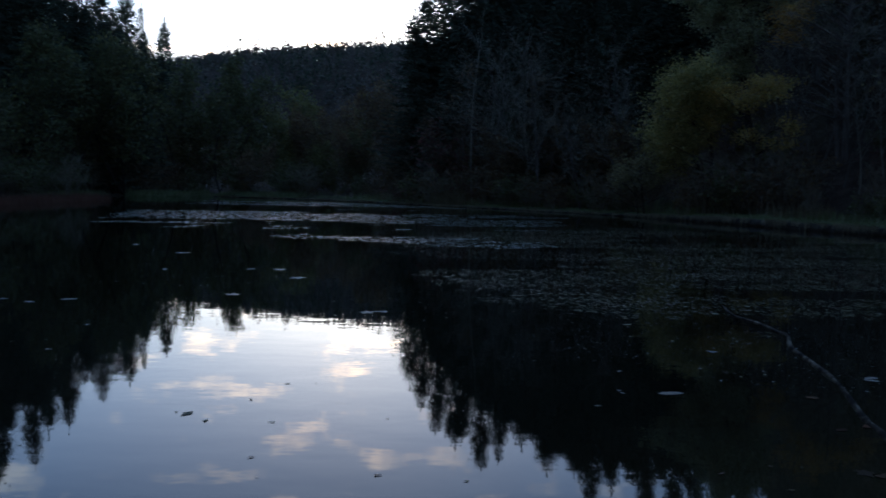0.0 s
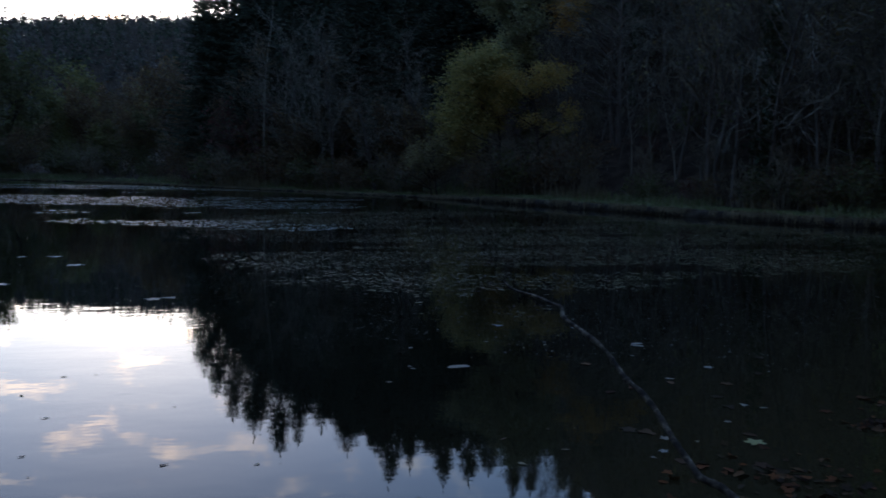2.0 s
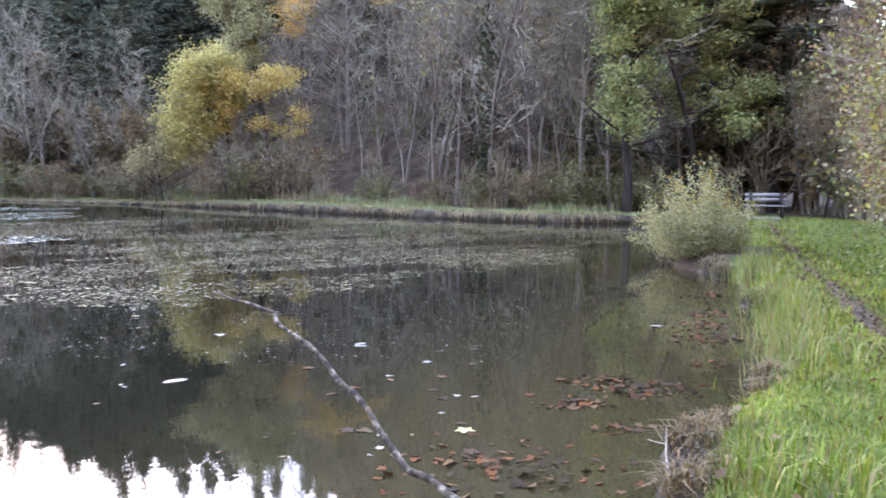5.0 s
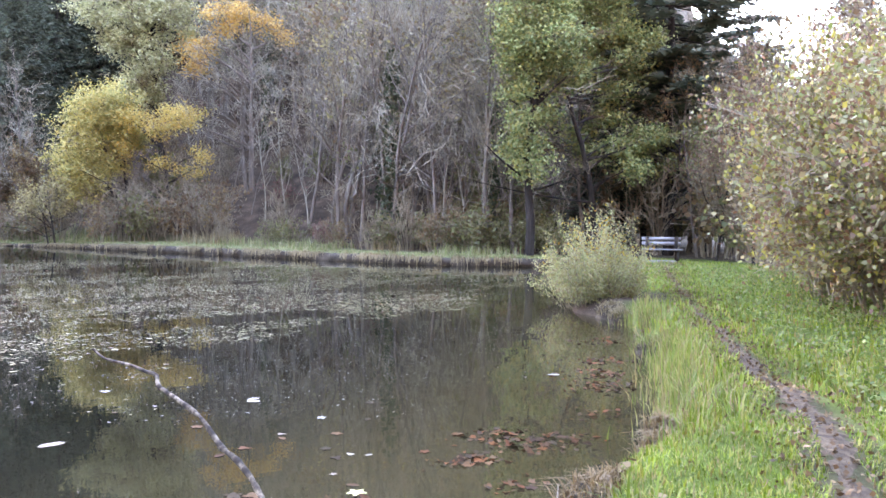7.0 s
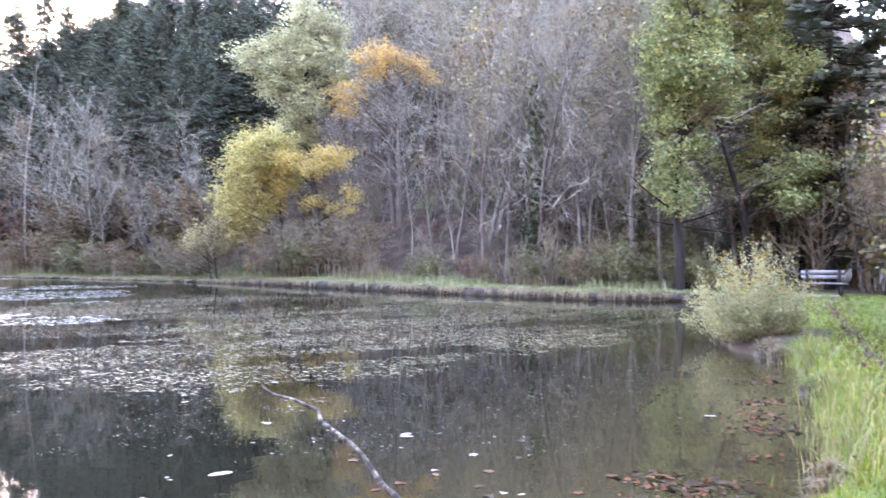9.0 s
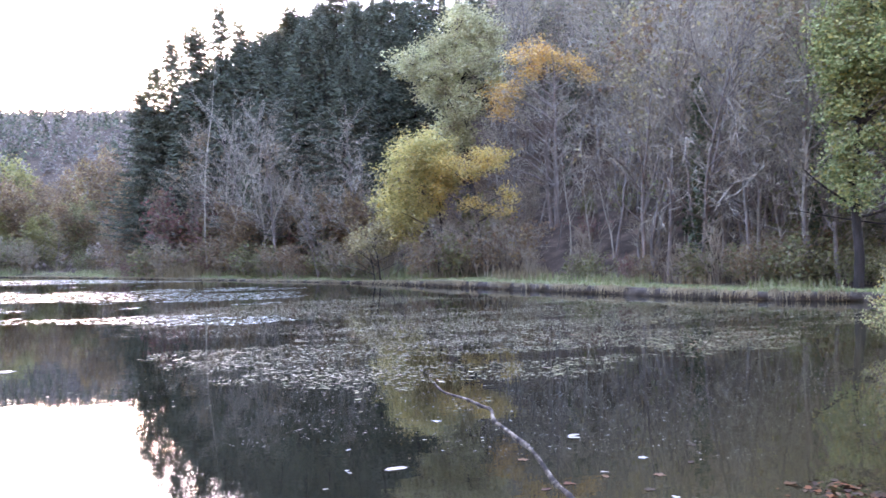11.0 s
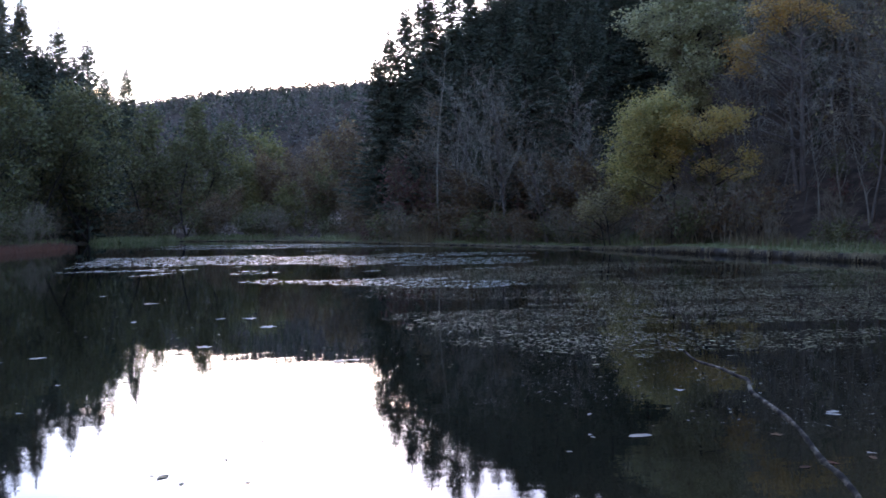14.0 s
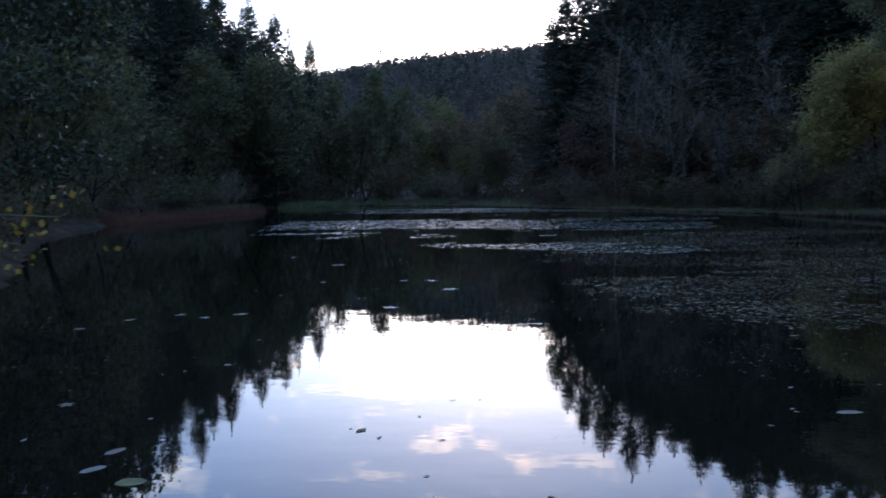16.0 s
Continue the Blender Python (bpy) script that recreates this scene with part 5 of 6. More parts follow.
# lush turf by the path
lr = np.random.default_rng(111)
cand = 120000
px_, py_ = lr.uniform(0.8, 27, cand), lr.uniform(-2.0, 23, cand)
sd, wd_ = shore_distance(px_, py_), segment_distance(px_, py_, WALK_LINE, False)
dist0 = np.hypot(px_, py_)
keepers = (sd > 0.12) & (np.hypot(px_ - 13.5, py_ - 12.3) > 1.7) & (wd_ < 4.0) & (wd_ > (0.24 + 0.2 * wave(px_, py_, 2.6, 61)) * (1.1 - 0.85 * step(9, 15, dist0))) & (lr.uniform(size=cand) < np.clip(9 / np.maximum(dist0, 1), 0.16, 1))
x, y = px_[keepers], py_[keepers]
nearby = np.hypot(x, y) < 9
grass("turf", "lush bright green grass on the near bank", M_GRASS, x[nearby], y[nearby], 0.1, 0.006, lr, 0.8, lambda x, y: wave(x, y, 2.2, 62) > -0.5)
grass("turf", "bright green grass beside the path", M_GRASS, x[~nearby], y[~nearby], 0.15, 0.012, lr, 0.7)
dx_, dy_ = lr.uniform(2.0, 10.5, 90000), lr.uniform(0.5, 8.5, 90000)
grass("turf", "dense short green turf on the near bank", M_GRASS, dx_, dy_, 0.075, 0.005, lr, 1.0,
      lambda x, y: (shore_distance(x, y) > 0.1) & (segment_distance(x, y, WALK_LINE, False) > 0.28 + 0.2 * wave(x, y, 2.6, 61)) & (segment_distance(x, y, WALK_LINE, False) < 2.6))
# taller mounds of soft grass
cx_, cy_ = lr.uniform(3.5, 10.5, 16000), lr.uniform(1.5, 8.0, 16000)
grass("soft_grass", "mounds of soft vivid green grass", M_GRASS, cx_, cy_, 0.24, 0.0065, lr, 1.0,
      lambda x, y: (shore_distance(x, y) > 0.35) & (segment_distance(x, y, WALK_LINE, False) > 0.55) & (segment_distance(x, y, WALK_LINE, False) < 1.7) & (wave(x, y, 1.7, 63) > 0.0))
e_ = along(WALK_LINE[2:9], 0.05)
e_ = e_[lr.integers(0, len(e_), 9000)]
o_ = lr.choice([-1, 1], 9000) * (0.12 + np.abs(lr.normal(size=9000)) * 0.16)
grass("path_edge_grass", "short grass growing over the path's edges", M_GRASS, e_[:, 0] + e_[:, 2] * o_, e_[:, 1] + e_[:, 3] * o_, 0.08, 0.006, lr, 1.0, lambda x, y: wave(x, y, 4.0, 67) > -0.25)
# sedge belt at the waterline
sx, sy, r = strip_points(SHORE[7:13], 1500, 0.0, 0.45, 112)
grass("sedge", "upright yellow-green sedge along the water's edge", M_SEDGE, sx, sy, 0.4, 0.007, r, 0.6, lambda x, y: wave(x, y, 1.8, 64) > -0.35, dip=0.05)
sx, sy, r = strip_points(SHORE[5:13], 420, 0.02, 0.3, 113)
grass("dead_sedge", "brown dead sedge drooping over the bank", M_DEAD_SEDGE, sx, sy, 0.22, 0.007, r, 1.3, lambda x, y: wave(x, y, 2.6, 65) > 0.1)

# low leafy plants between path and hedge
hx_, hy_ = lr.uniform(4, 24, 110000), lr.uniform(-2, 19, 110000)
wd2 = segment_distance(hx_, hy_, WALK_LINE, False)
side_ = (hy_ - 0.86 * hx_ + 2.1) < 0
kk = (wd2 > 0.5) & (wd2 < 3.2) & side_ & (lr.uniform(size=110000) < np.clip(8 / np.hypot(hx_, hy_), 0.2, 1)) & (wave(hx_, hy_, 1.3, 66) > -0.35)
c = np.stack([hx_[kk], hy_[kk], ground_z(hx_[kk], hy_[kk]) + lr.uniform(0.04, 0.22, kk.sum())], -1)
pb = Build()
pb.leaves(c, 0.055, lr, 0.8, flat=0.6)
tagged(part("ground_cover", pb, M_LEAF["herb"]), "low leafy green plants beside the path", "plants", kind="stuff")

# fallen leaves and bare soil of the path
t_ = along(WALK_LINE, 0.09)
strip = []
tread = (0.85 - 0.7 * step(9.0, 15.0, np.hypot(t_[:, 0], t_[:, 1]))) * (0.55 + 0.45 * step(5.0, 8.0, np.hypot(t_[:, 0], t_[:, 1])))      # trodden bare near by, grassed over further on
for ox in (-0.26, -0.09, 0.09, 0.26):
    wob = ox * tread + 0.1 * wave(t_[:, 0], t_[:, 1], 2.2, 70) + 0.09 * wave(t_[:, 0], t_[:, 1], 7.0, 71 + int(ox * 100)) + 0.03 * lr.normal(size=len(t_))
    X, Y = t_[:, 0] + t_[:, 2] * wob, t_[:, 1] + t_[:, 3] * wob
    strip.append(np.stack([X, Y, ground_z(X, Y) + (0.012 if abs(ox) < 0.2 else -0.03)], -1))
pv = np.stack(strip, 1)
pi_ = np.arange(pv.shape[0] * 4).reshape(-1, 4)
pb = Build()
pb.add(pv.reshape(-1, 3), np.stack([pi_[:-1, :-1], pi_[1:, :-1], pi_[1:, 1:], pi_[:-1, 1:]], -1).reshape(-1, 4))
tagged(part("path", pb, M_LITTER, smooth=True), "narrow trodden path of soil and leaf litter", "path", kind="structure")
k = 6500
pick = t_[lr.integers(0, len(t_), k)]
o = lr.normal(size=k) * 0.26
fx, fy = pick[:, 0] + pick[:, 2] * o + lr.normal(size=k) * 0.1, pick[:, 1] + pick[:, 3] * o + lr.normal(size=k) * 0.1
pb = Build()
pb.leaves(np.stack([fx, fy, ground_z(fx, fy) + 0.028], -1), 0.045, lr, 0.7, flat=0.45)
k = 900
fx2, fy2 = lr.uniform(2.5, 16, k), lr.uniform(0.5, 13, k)
on = (shore_distance(fx2, fy2) > 0.2) & (segment_distance(fx2, fy2, WALK_LINE, False) < 2.4)
pb.leaves(np.stack([fx2[on], fy2[on], ground_z(fx2[on], fy2[on]) + 0.06], -1), 0.07, lr, 0.7, flat=0.6)
tagged(part("path_leaves", pb, M_LEAF["litter"]), "fallen brown leaves scattered on the path", "leaves", kind="stuff")


# ---- bench ----
def build_bench(x, y, spin):
    root = thing("bench", "weathered grey wooden bench with backrest beside the path", "bench")
    for z in (0.62, 0.79):
        p_ = Build()
        p_.box(-0.7, 0.2, z, 0.7, 0.245, z + 0.13, Matrix.Rotation(radians(-8), 4, "X"), 0.008)
        part("backrest_slat", p_, M_WOOD_GREY, root)
    for k in range(3):
        p_ = Build()
        p_.box(-0.7, -0.26 + k * 0.145, 0.42, 0.7, -0.13 + k * 0.145, 0.465, None, 0.008)
        part("seat_slat", p_, M_WOOD_GREY, root)
    for sx in (-0.52, 0.52):
        p_ = Build()
        p_.box(sx - 0.05, -0.22, -0.05, sx + 0.05, -0.13, 0.42, None, 0.008)
        part("leg", p_, M_BARK_DARK, root)
        p_ = Build()
        p_.box(sx - 0.05, 0.1, -0.05, sx + 0.05, 0.2, 0.92, Matrix.Rotation(radians(-8), 4, "X"), 0.008)
        part("back_post", p_, M_BARK_DARK, root)
        p_ = Build()
        p_.box(sx - 0.04, -0.24, 0.36, sx + 0.04, 0.14, 0.42, None, 0.006)
        part("bearer", p_, M_BARK_DARK, root)
    p_ = Build()
    p_.box(-0.75, -0.5, -0.1, 0.42, -0.34, 0.07, None, 0.015)
    part("foot_beam", p_, M_WOOD_GREY, root, "pale timber beam lying before the bench")
    root.matrix_basis = pose(x, y, gz(x, y) + 0.02, 0, 0, spin)
    return root


build_bench(25.55, 20.7, -42)


# ---- waterside bush and hedge ----
def arching_bush(x, y):
    r = np.random.default_rng(201)
    root = thing("waterside_bush", "pale grey-green willow bush arching over the water", "shrub")
    segs, ends = [], []
    for i in range(240):
        a = r.uniform(0, 6.28)
        p = np.array([math.cos(a) * r.uniform(0, 1.05), math.sin(a) * r.uniform(0, 0.85), 0])
        d = unit(np.array([math.cos(a) * r.uniform(0.2, 0.75), math.sin(a) * r.uniform(0.2, 0.75), 1.0]))
        ln = r.uniform(0.8, 1.75)
        if i % 6 == 0:      # upright shoots
            d, ln = unit(np.array([d[0] * 0.45 + 0.1, d[1] * 0.45, 1.0])), r.uniform(1.8, 2.5)
        pts, ss, _ = limb(p, d, ln, 0.012, 0.003, 6, r, 0.1, -0.055 * r.uniform(0.3, 1.6))
        segs += ss
        for q in range(2, 7):
            ends += [pts[q] + (pts[q - 1] - pts[q]) * r.uniform(0, 1) for _ in range(7)]
    b_ = Build()
    b_.tubes(segs, 3)
    part("stem_mass", b_, M_TWIG_BROWN, root)
    e = np.array(ends)
    e = e[e[:, 2] > 0.2 + 0.15 * wave(e[:, 0], e[:, 1], 3.0, 5)] 
    b_ = Build()
    b_.leaves(np.repeat(e, 3, axis=0) + r.normal(size=(3 * len(e), 3)) * 0.07, 0.085, r, 0.34)
    part("foliage", b_, M_LEAF["willow"], root)
    yl = e[(e[:, 2] + 0.35 * e[:, 0] > 1.15) & (r.uniform(size=len(e)) < 0.6)]
    b_ = Build()
    b_.leaves(yl + r.normal(size=yl.shape) * 0.1, 0.075, r, 0.45)
    tagged(part("yellow_foliage", b_, M_LEAF["gold"], root, "yellowing leaves on the shoot tips"), kind="stuff")
    root.matrix_basis = pose(x, y, 0.0, 0, 0, 35) @ Matrix.Diagonal((0.8, 0.8, 0.9, 1))
    return root


arching_bush(13.5, 12.5)
hedge = [shrub("hedge_bush", "tall hedge bush in mixed yellow, brown and green leaf", 210 + k, 3.7, 1.5, "hedge", 9, 0.095, 18, M_TWIG_BROWN, group="hedge", limbs=13, fine=5) for k in range(2)]
for i, (x, y, s) in enumerate(((19.7, 10.7, 0.95), (17.4, 9.7, 0.95), (15.8, 8.5, 0.95), (14.8, 7.1, 1.0), (13.9, 5.7, 1.0), (13.0, 4.3, 1.0), (12.3, 2.9, 1.0), (11.8, 1.4, 1.0), (17.8, 8.0, 1.15), (16.0, 5.4, 1.15), (20.2, 10.0, 1.15))):
    stand(hedge[i % 2], x, y, s, i * 67.0, s * (0.95 + 0.1 * (i % 3)))
brown_bush = shrub("russet_bush", "thin russet bush behind the hedge", 215, 4.2, 1.8, "brown", 2, 0.11, 12, M_TWIG_BROWN, group="hedge", limbs=10, fine=5)
for i, (x, y, s) in enumerate(((22.5, 13.5, 0.9), (23.6, 14.9, 1.0), (26.4, 16.6, 1.0), (29.5, 19.4, 1.0), (31.5, 21.6, 1.0))):
    stand(brown_bush, x, y, s, i * 80.0)


# ---- the fallen branch over the water ----
def bent_rod(name, points, radii, mat, sides=8, knots=0.12, seed=1):
    r = np.random.default_rng(seed)
    P = np.array(points, float)
    fine_p, fine_r = [], []
    for k in range(len(P) - 1):
        for t in np.linspace(0, 1, 4)[:-1]:
            p0, p1, p2, p3 = P[max(k - 1, 0)], P[k], P[k + 1], P[min(k + 2, len(P) - 1)]
            fine_p.append(0.5 * (2 * p1 + (p2 - p0) * t + (2 * p0 - 5 * p1 + 4 * p2 - p3) * t * t + (3 * p1 - p0 - 3 * p2 + p3) * t ** 3))
            fine_r.append((radii[k] + (radii[k + 1] - radii[k]) * t) * (1 + r.normal() * knots))
    fine_p.append(P[-1]), fine_r.append(radii[-1] * 0.6)
    F = np.array(fine_p)
    T = np.gradient(F, axis=0)
    T /= np.linalg.norm(T, axis=1, keepdims=True)
    U = np.cross(T, np.array([0.3, 0.2, 1.0]))
    U /= np.linalg.norm(U, axis=1, keepdims=True)
    W = np.cross(T, U)
    a = np.arange(sides) * 2 * np.pi / sides
    V = F[:, None] + (np.cos(a)[None, :, None] * U[:, None] + np.sin(a)[None, :, None] * W[:, None]) * np.array(fine_r)[:, None, None]
    i_ = np.arange(len(F) * sides).reshape(len(F), sides)
    bb = Build()
    bb.add(V.reshape(-1, 3), np.stack([i_[:-1], np.roll(i_[:-1], -1, 1), np.roll(i_[1:], -1, 1), i_[1:]], -1).reshape(-1, 4))
    for end, ring in ((0, i_[0]), (1, i_[-1])):
        c = len(F) * sides + end
        bb.v.append(F[0:1] if end == 0 else F[-1:])
        bb.n += 1
        tri = np.stack([ring, np.roll(ring, -1), np.full(sides, c), np.full(sides, c)], -1)
        bb.f.append(tri)
    return part(name, bb, mat, smooth=True)


BRANCH = [(2.01, 6.23, 0.945), (2.05, 6.085, 0.895), (2.139, 5.846, 0.88), (2.199, 5.662, 0.853), (2.231, 5.569, 0.844), (2.215, 5.482, 0.792), (2.237, 5.379, 0.761), (2.274, 5.22, 0.72), (2.314, 5.029, 0.668), (2.324, 4.871, 0.604), (2.331, 4.714, 0.54),
          (2.357, 4.566, 0.5), (2.368, 4.395, 0.437), (2.364, 4.299, 0.396), (2.359, 4.159, 0.336), (2.362, 4.028, 0.286), (2.363, 3.899, 0.236), (2.38, 3.836, 0.228), (2.41, 3.738, 0.223), (2.433, 3.604, 0.19), (2.47, 3.3, 0.16), (2.52, 2.8, 0.12), (2.56, 2.2, 0.08)]
br_r = np.interp(np.arange(len(BRANCH)), [0, 3, 5, 12, 16, 22], [0.0075, 0.0115, 0.015, 0.0172, 0.019, 0.024])
branch = thing("fallen_branch", "crooked grey-barked branch reaching out over the water", "branch")
limb_ob = bent_rod("main_limb", BRANCH, br_r, M_BRANCH)
limb_ob.parent = branch
stub = bent_rod("broken_stub", [BRANCH[5], (BRANCH[5][0] + 0.004, BRANCH[5][1] - 0.012, BRANCH[5][2] - 0.02), (BRANCH[5][0] + 0.008, BRANCH[5][1] - 0.02, BRANCH[5][2] - 0.035)], [0.012, 0.01, 0.005], M_BRANCH, 6)
stub.parent = branch

stick = thing("bleached_stick", "bleached forked stick standing in the tussock", "stick")
s1 = bent_rod("stick_main", [(3.8, 3.42, -0.1), (3.92, 3.56, 0.06), (4.02, 3.68, 0.12), (4.2, 3.86, 0.22)], [0.008, 0.007, 0.006, 0.003], M_STICK, 6)
s1.parent = stick
s2 = bent_rod("side_twig", [(4.08, 3.75, 0.15), (4.08, 3.84, 0.14), (4.1, 3.93, 0.13)], [0.005, 0.004, 0.0025], M_STICK, 5)
s2.parent = stick


# ---- tussocks at the water's edge ----
def tussock(x, y, rad_, high, mat, seed, label):
    r = np.random.default_rng(seed)
    root = thing("tussock", label, "grass tussock", "tussocks")
    bm = bmesh.new()
    bmesh.ops.create_icosphere(bm, subdivisions=3, radius=1.0)
    for v in bm.verts:
        k = 1 + 0.22 * noise.noise(v.co * 2.3 + Vector((seed, 0, 0)))
        v.co = Vector((v.co.x * rad_ * k, v.co.y * rad_ * k, max(v.co.z, -0.4) * high * k))
    me = bpy.data.meshes.new("peat_body")
    bm.to_mesh(me)
    bm.free()
    me.materials.append(M_EARTH)
    body = new("peat_body", me)
    body.parent = root
    k = 420
    a, q = r.uniform(0, 6.28, k), np.sqrt(r.uniform(0, 1, k))
    base = np.stack([np.cos(a) * q * rad_ * 0.95, np.sin(a) * q * rad_ * 0.95, high * np.sqrt(1 - 0.9 * q * q) - 0.03], -1)
    g = Build()
    g.blades(base, 0.15, r, 0.006, 1.7)
    part("blade_mass", g, mat, root)
    root.matrix_basis = pose(x, y, 0.02)
    return root


for i, (x, y, rad_, high, mat) in enumerate(((4.35, 3.7, 0.24, 0.2, M_DEAD_SEDGE), (4.62, 3.75, 0.18, 0.2, M_DEAD_SEDGE), (3.75, 3.2, 0.2, 0.15, M_DEAD_SEDGE), (3.98, 3.15, 0.16, 0.18, M_DEAD_SEDGE), (5.6, 4.2, 0.2, 0.22, M_DEAD_SEDGE), (6.1, 4.6, 0.16, 0.2, M_DEAD_SEDGE), (9.9, 7.9, 0.26, 0.2, M_SEDGE), (12.65, 11.2, 0.3, 0.26, M_STRAW), (12.2, 10.6, 0.22, 0.2, M_STRAW))):
    tussock(x, y, rad_, high, mat, 300 + i, "tussock of dead brown sedge at the water's edge" if mat is M_DEAD_SEDGE else "straw-pale grass tussock beside the willow bush" if mat is M_STRAW else "green sedge tussock at the water's edge")


# ---- on the water ----
def floating_shape(seed, lobes, length, width, curl=0.012):
    """A leaf blade lying on water: outline, midrib fold, curled rim and stalk."""
    r = np.random.default_rng(seed)
    n_ = 18
    a = np.linspace(0, 2 * np.pi, n_, endpoint=False)
    rad_ = 1 + (0.33 * np.cos(lobes * a) if lobes else 0) + r.normal(size=n_) * 0.05
    X, Y = np.cos(a) * rad_ * length / 2, np.sin(a) * rad_ * width / 2
    Z = 0.006 + curl * (np.abs(np.sin(a)) ** 2) * r.uniform(0.3, 1.0, n_)
    inner = np.stack([X * 0.5, Y * 0.5, np.full(n_, 0.005)], -1)
    bb = Build()
    V = np.vstack([np.stack([X, Y, Z], -1), inner, [[0, 0, 0.004]]])
    o, i_ = np.arange(n_), np.arange(n_, 2 * n_)
    F = np.stack([o, np.roll(o, -1), np.roll(i_, -1), i_], -1)
    T = np.stack([i_, np.roll(i_, -1), np.full(n_, 2 * n_), np.full(n_, 2 * n_)], -1)
    bb.add(V, np.vstack([F, T]))
    bb.tubes([(length * 0.5, 0, 0.006, length * 0.72, 0.01, 0.012, 0.0025, 0.0015)], 4)
    return bb


PALE = [floating_shape(400 + k, l, 1, w).mesh("leaf_blade", M_FLEAF) for k, (l, w) in enumerate(((0, 0.5), (5, 0.85), (3, 0.7)))]
ORANGE = [floating_shape(410 + k, l, 1, w, 0.05).mesh("leaf_blade", M_FLEAF_ORANGE) for k, (l, w) in enumerate(((5, 0.9), (0, 0.55), (3, 0.8)))]
YELLOW = floating_shape(420, 5, 1, 0.9).mesh("leaf_blade", M_FLEAF_YELLOW)
GREENL = floating_shape(421, 0, 1, 0.8).mesh("leaf_blade", M_SEDGE)


def float_leaf(x, y, size, mesh, spin, label, lift=0.0):
    ob = new("floating_leaf", mesh)
    ob.matrix_basis = pose(x, y, 0.002 + lift, 0, 0, spin) @ Matrix.Diagonal((size, size, min(size, 0.6), 1))
    return tagged(ob, label, "leaf", "leaves on the water")


PALE_AT = [(2.0, 7.46, 0.28), (-2.6, 15.8, 0.42), (-3.2, 17.2, 0.36), (-3.75, 17.2, 0.3), (-3.2, 13.4, 0.34), (-6.12, 20.6, 0.44), (-5.36, 16.9, 0.3), (1.29, 7.0, 0.07), (1.57, 7.54, 0.07), (4.05, 8.1, 0.2), (4.28, 7.1, 0.13), (2.95, 9.4, 0.16),
           (-5.37, 12.58, 0.34), (-4.25, 10.45, 0.1), (-4.04, 8.93, 0.1), (-8.0, 22.85, 0.34), (-5.8, 12.25, 0.2), (-6.3, 12.5, 0.22), (1.58, 7.45, 0.08), (3.5, 5.48, 0.08), (3.87, 5.87, 0.1), (3.98, 5.77, 0.1), (2.86, 5.2, 0.11), (3.7, 6.75, 0.1),
           (1.73, 8.33, 0.1), (-4.82, 7.11, 0.2), (-3.8, 6.73, 0.06), (-4.5, 6.03, 0.1), (-7.16, 11.14, 0.2), (-6.85, 11.96, 0.24), (7.66, 7.53, 0.22), (2.72, 4.95, 0.09), (2.6, 4.85, 0.06), (4.09, 8.2, 0.22), (-1.0, 11.8, 0.3), (-0.8, 11.9, 0.24), (-3.61, 5.83, 0.26)]
for i, (x, y, s) in enumerate(PALE_AT):
    float_leaf(x, y, s * (0.72 if i else 0.8), PALE[(0, 1, 2)[i % 3] if i else 0], (i * 77) % 360 if i else 12, "pale fallen leaf floating flat on the dark water")
float_leaf(3.42, 5.02, 0.13, YELLOW, 20, "large yellow-white fallen leaf floating on the water")
float_leaf(-3.55, 5.42, 0.2, PALE[0], 60, "folded grey leaf floating on the water")
float_leaf(-3.15, 5.2, 0.2, GREENL, 10, "broad green leaf floating on the water")
ORANGE_AT = [(3.79, 6.12, 0.09), (3.48, 5.17, 0.1), (3.73, 5.84, 0.1), (3.2, 4.6, 0.1), (3.16, 4.25, 0.11), (2.8, 5.35, 0.12), (2.7, 5.42, 0.12), (3.0, 6.4, 0.1), (3.25, 6.5, 0.1), (4.1, 6.5, 0.1), (4.6, 6.8, 0.1), (2.75, 4.75, 0.1), (3.19, 7.39, 0.1), (3.64, 6.61, 0.1), (5.0, 7.4, 0.1), (4.4, 5.6, 0.09)]
for i, (x, y, s) in enumerate(ORANGE_AT):
    float_leaf(x, y, s, ORANGE[i % 3], (i * 131) % 360, "orange-brown fallen leaf on the water")
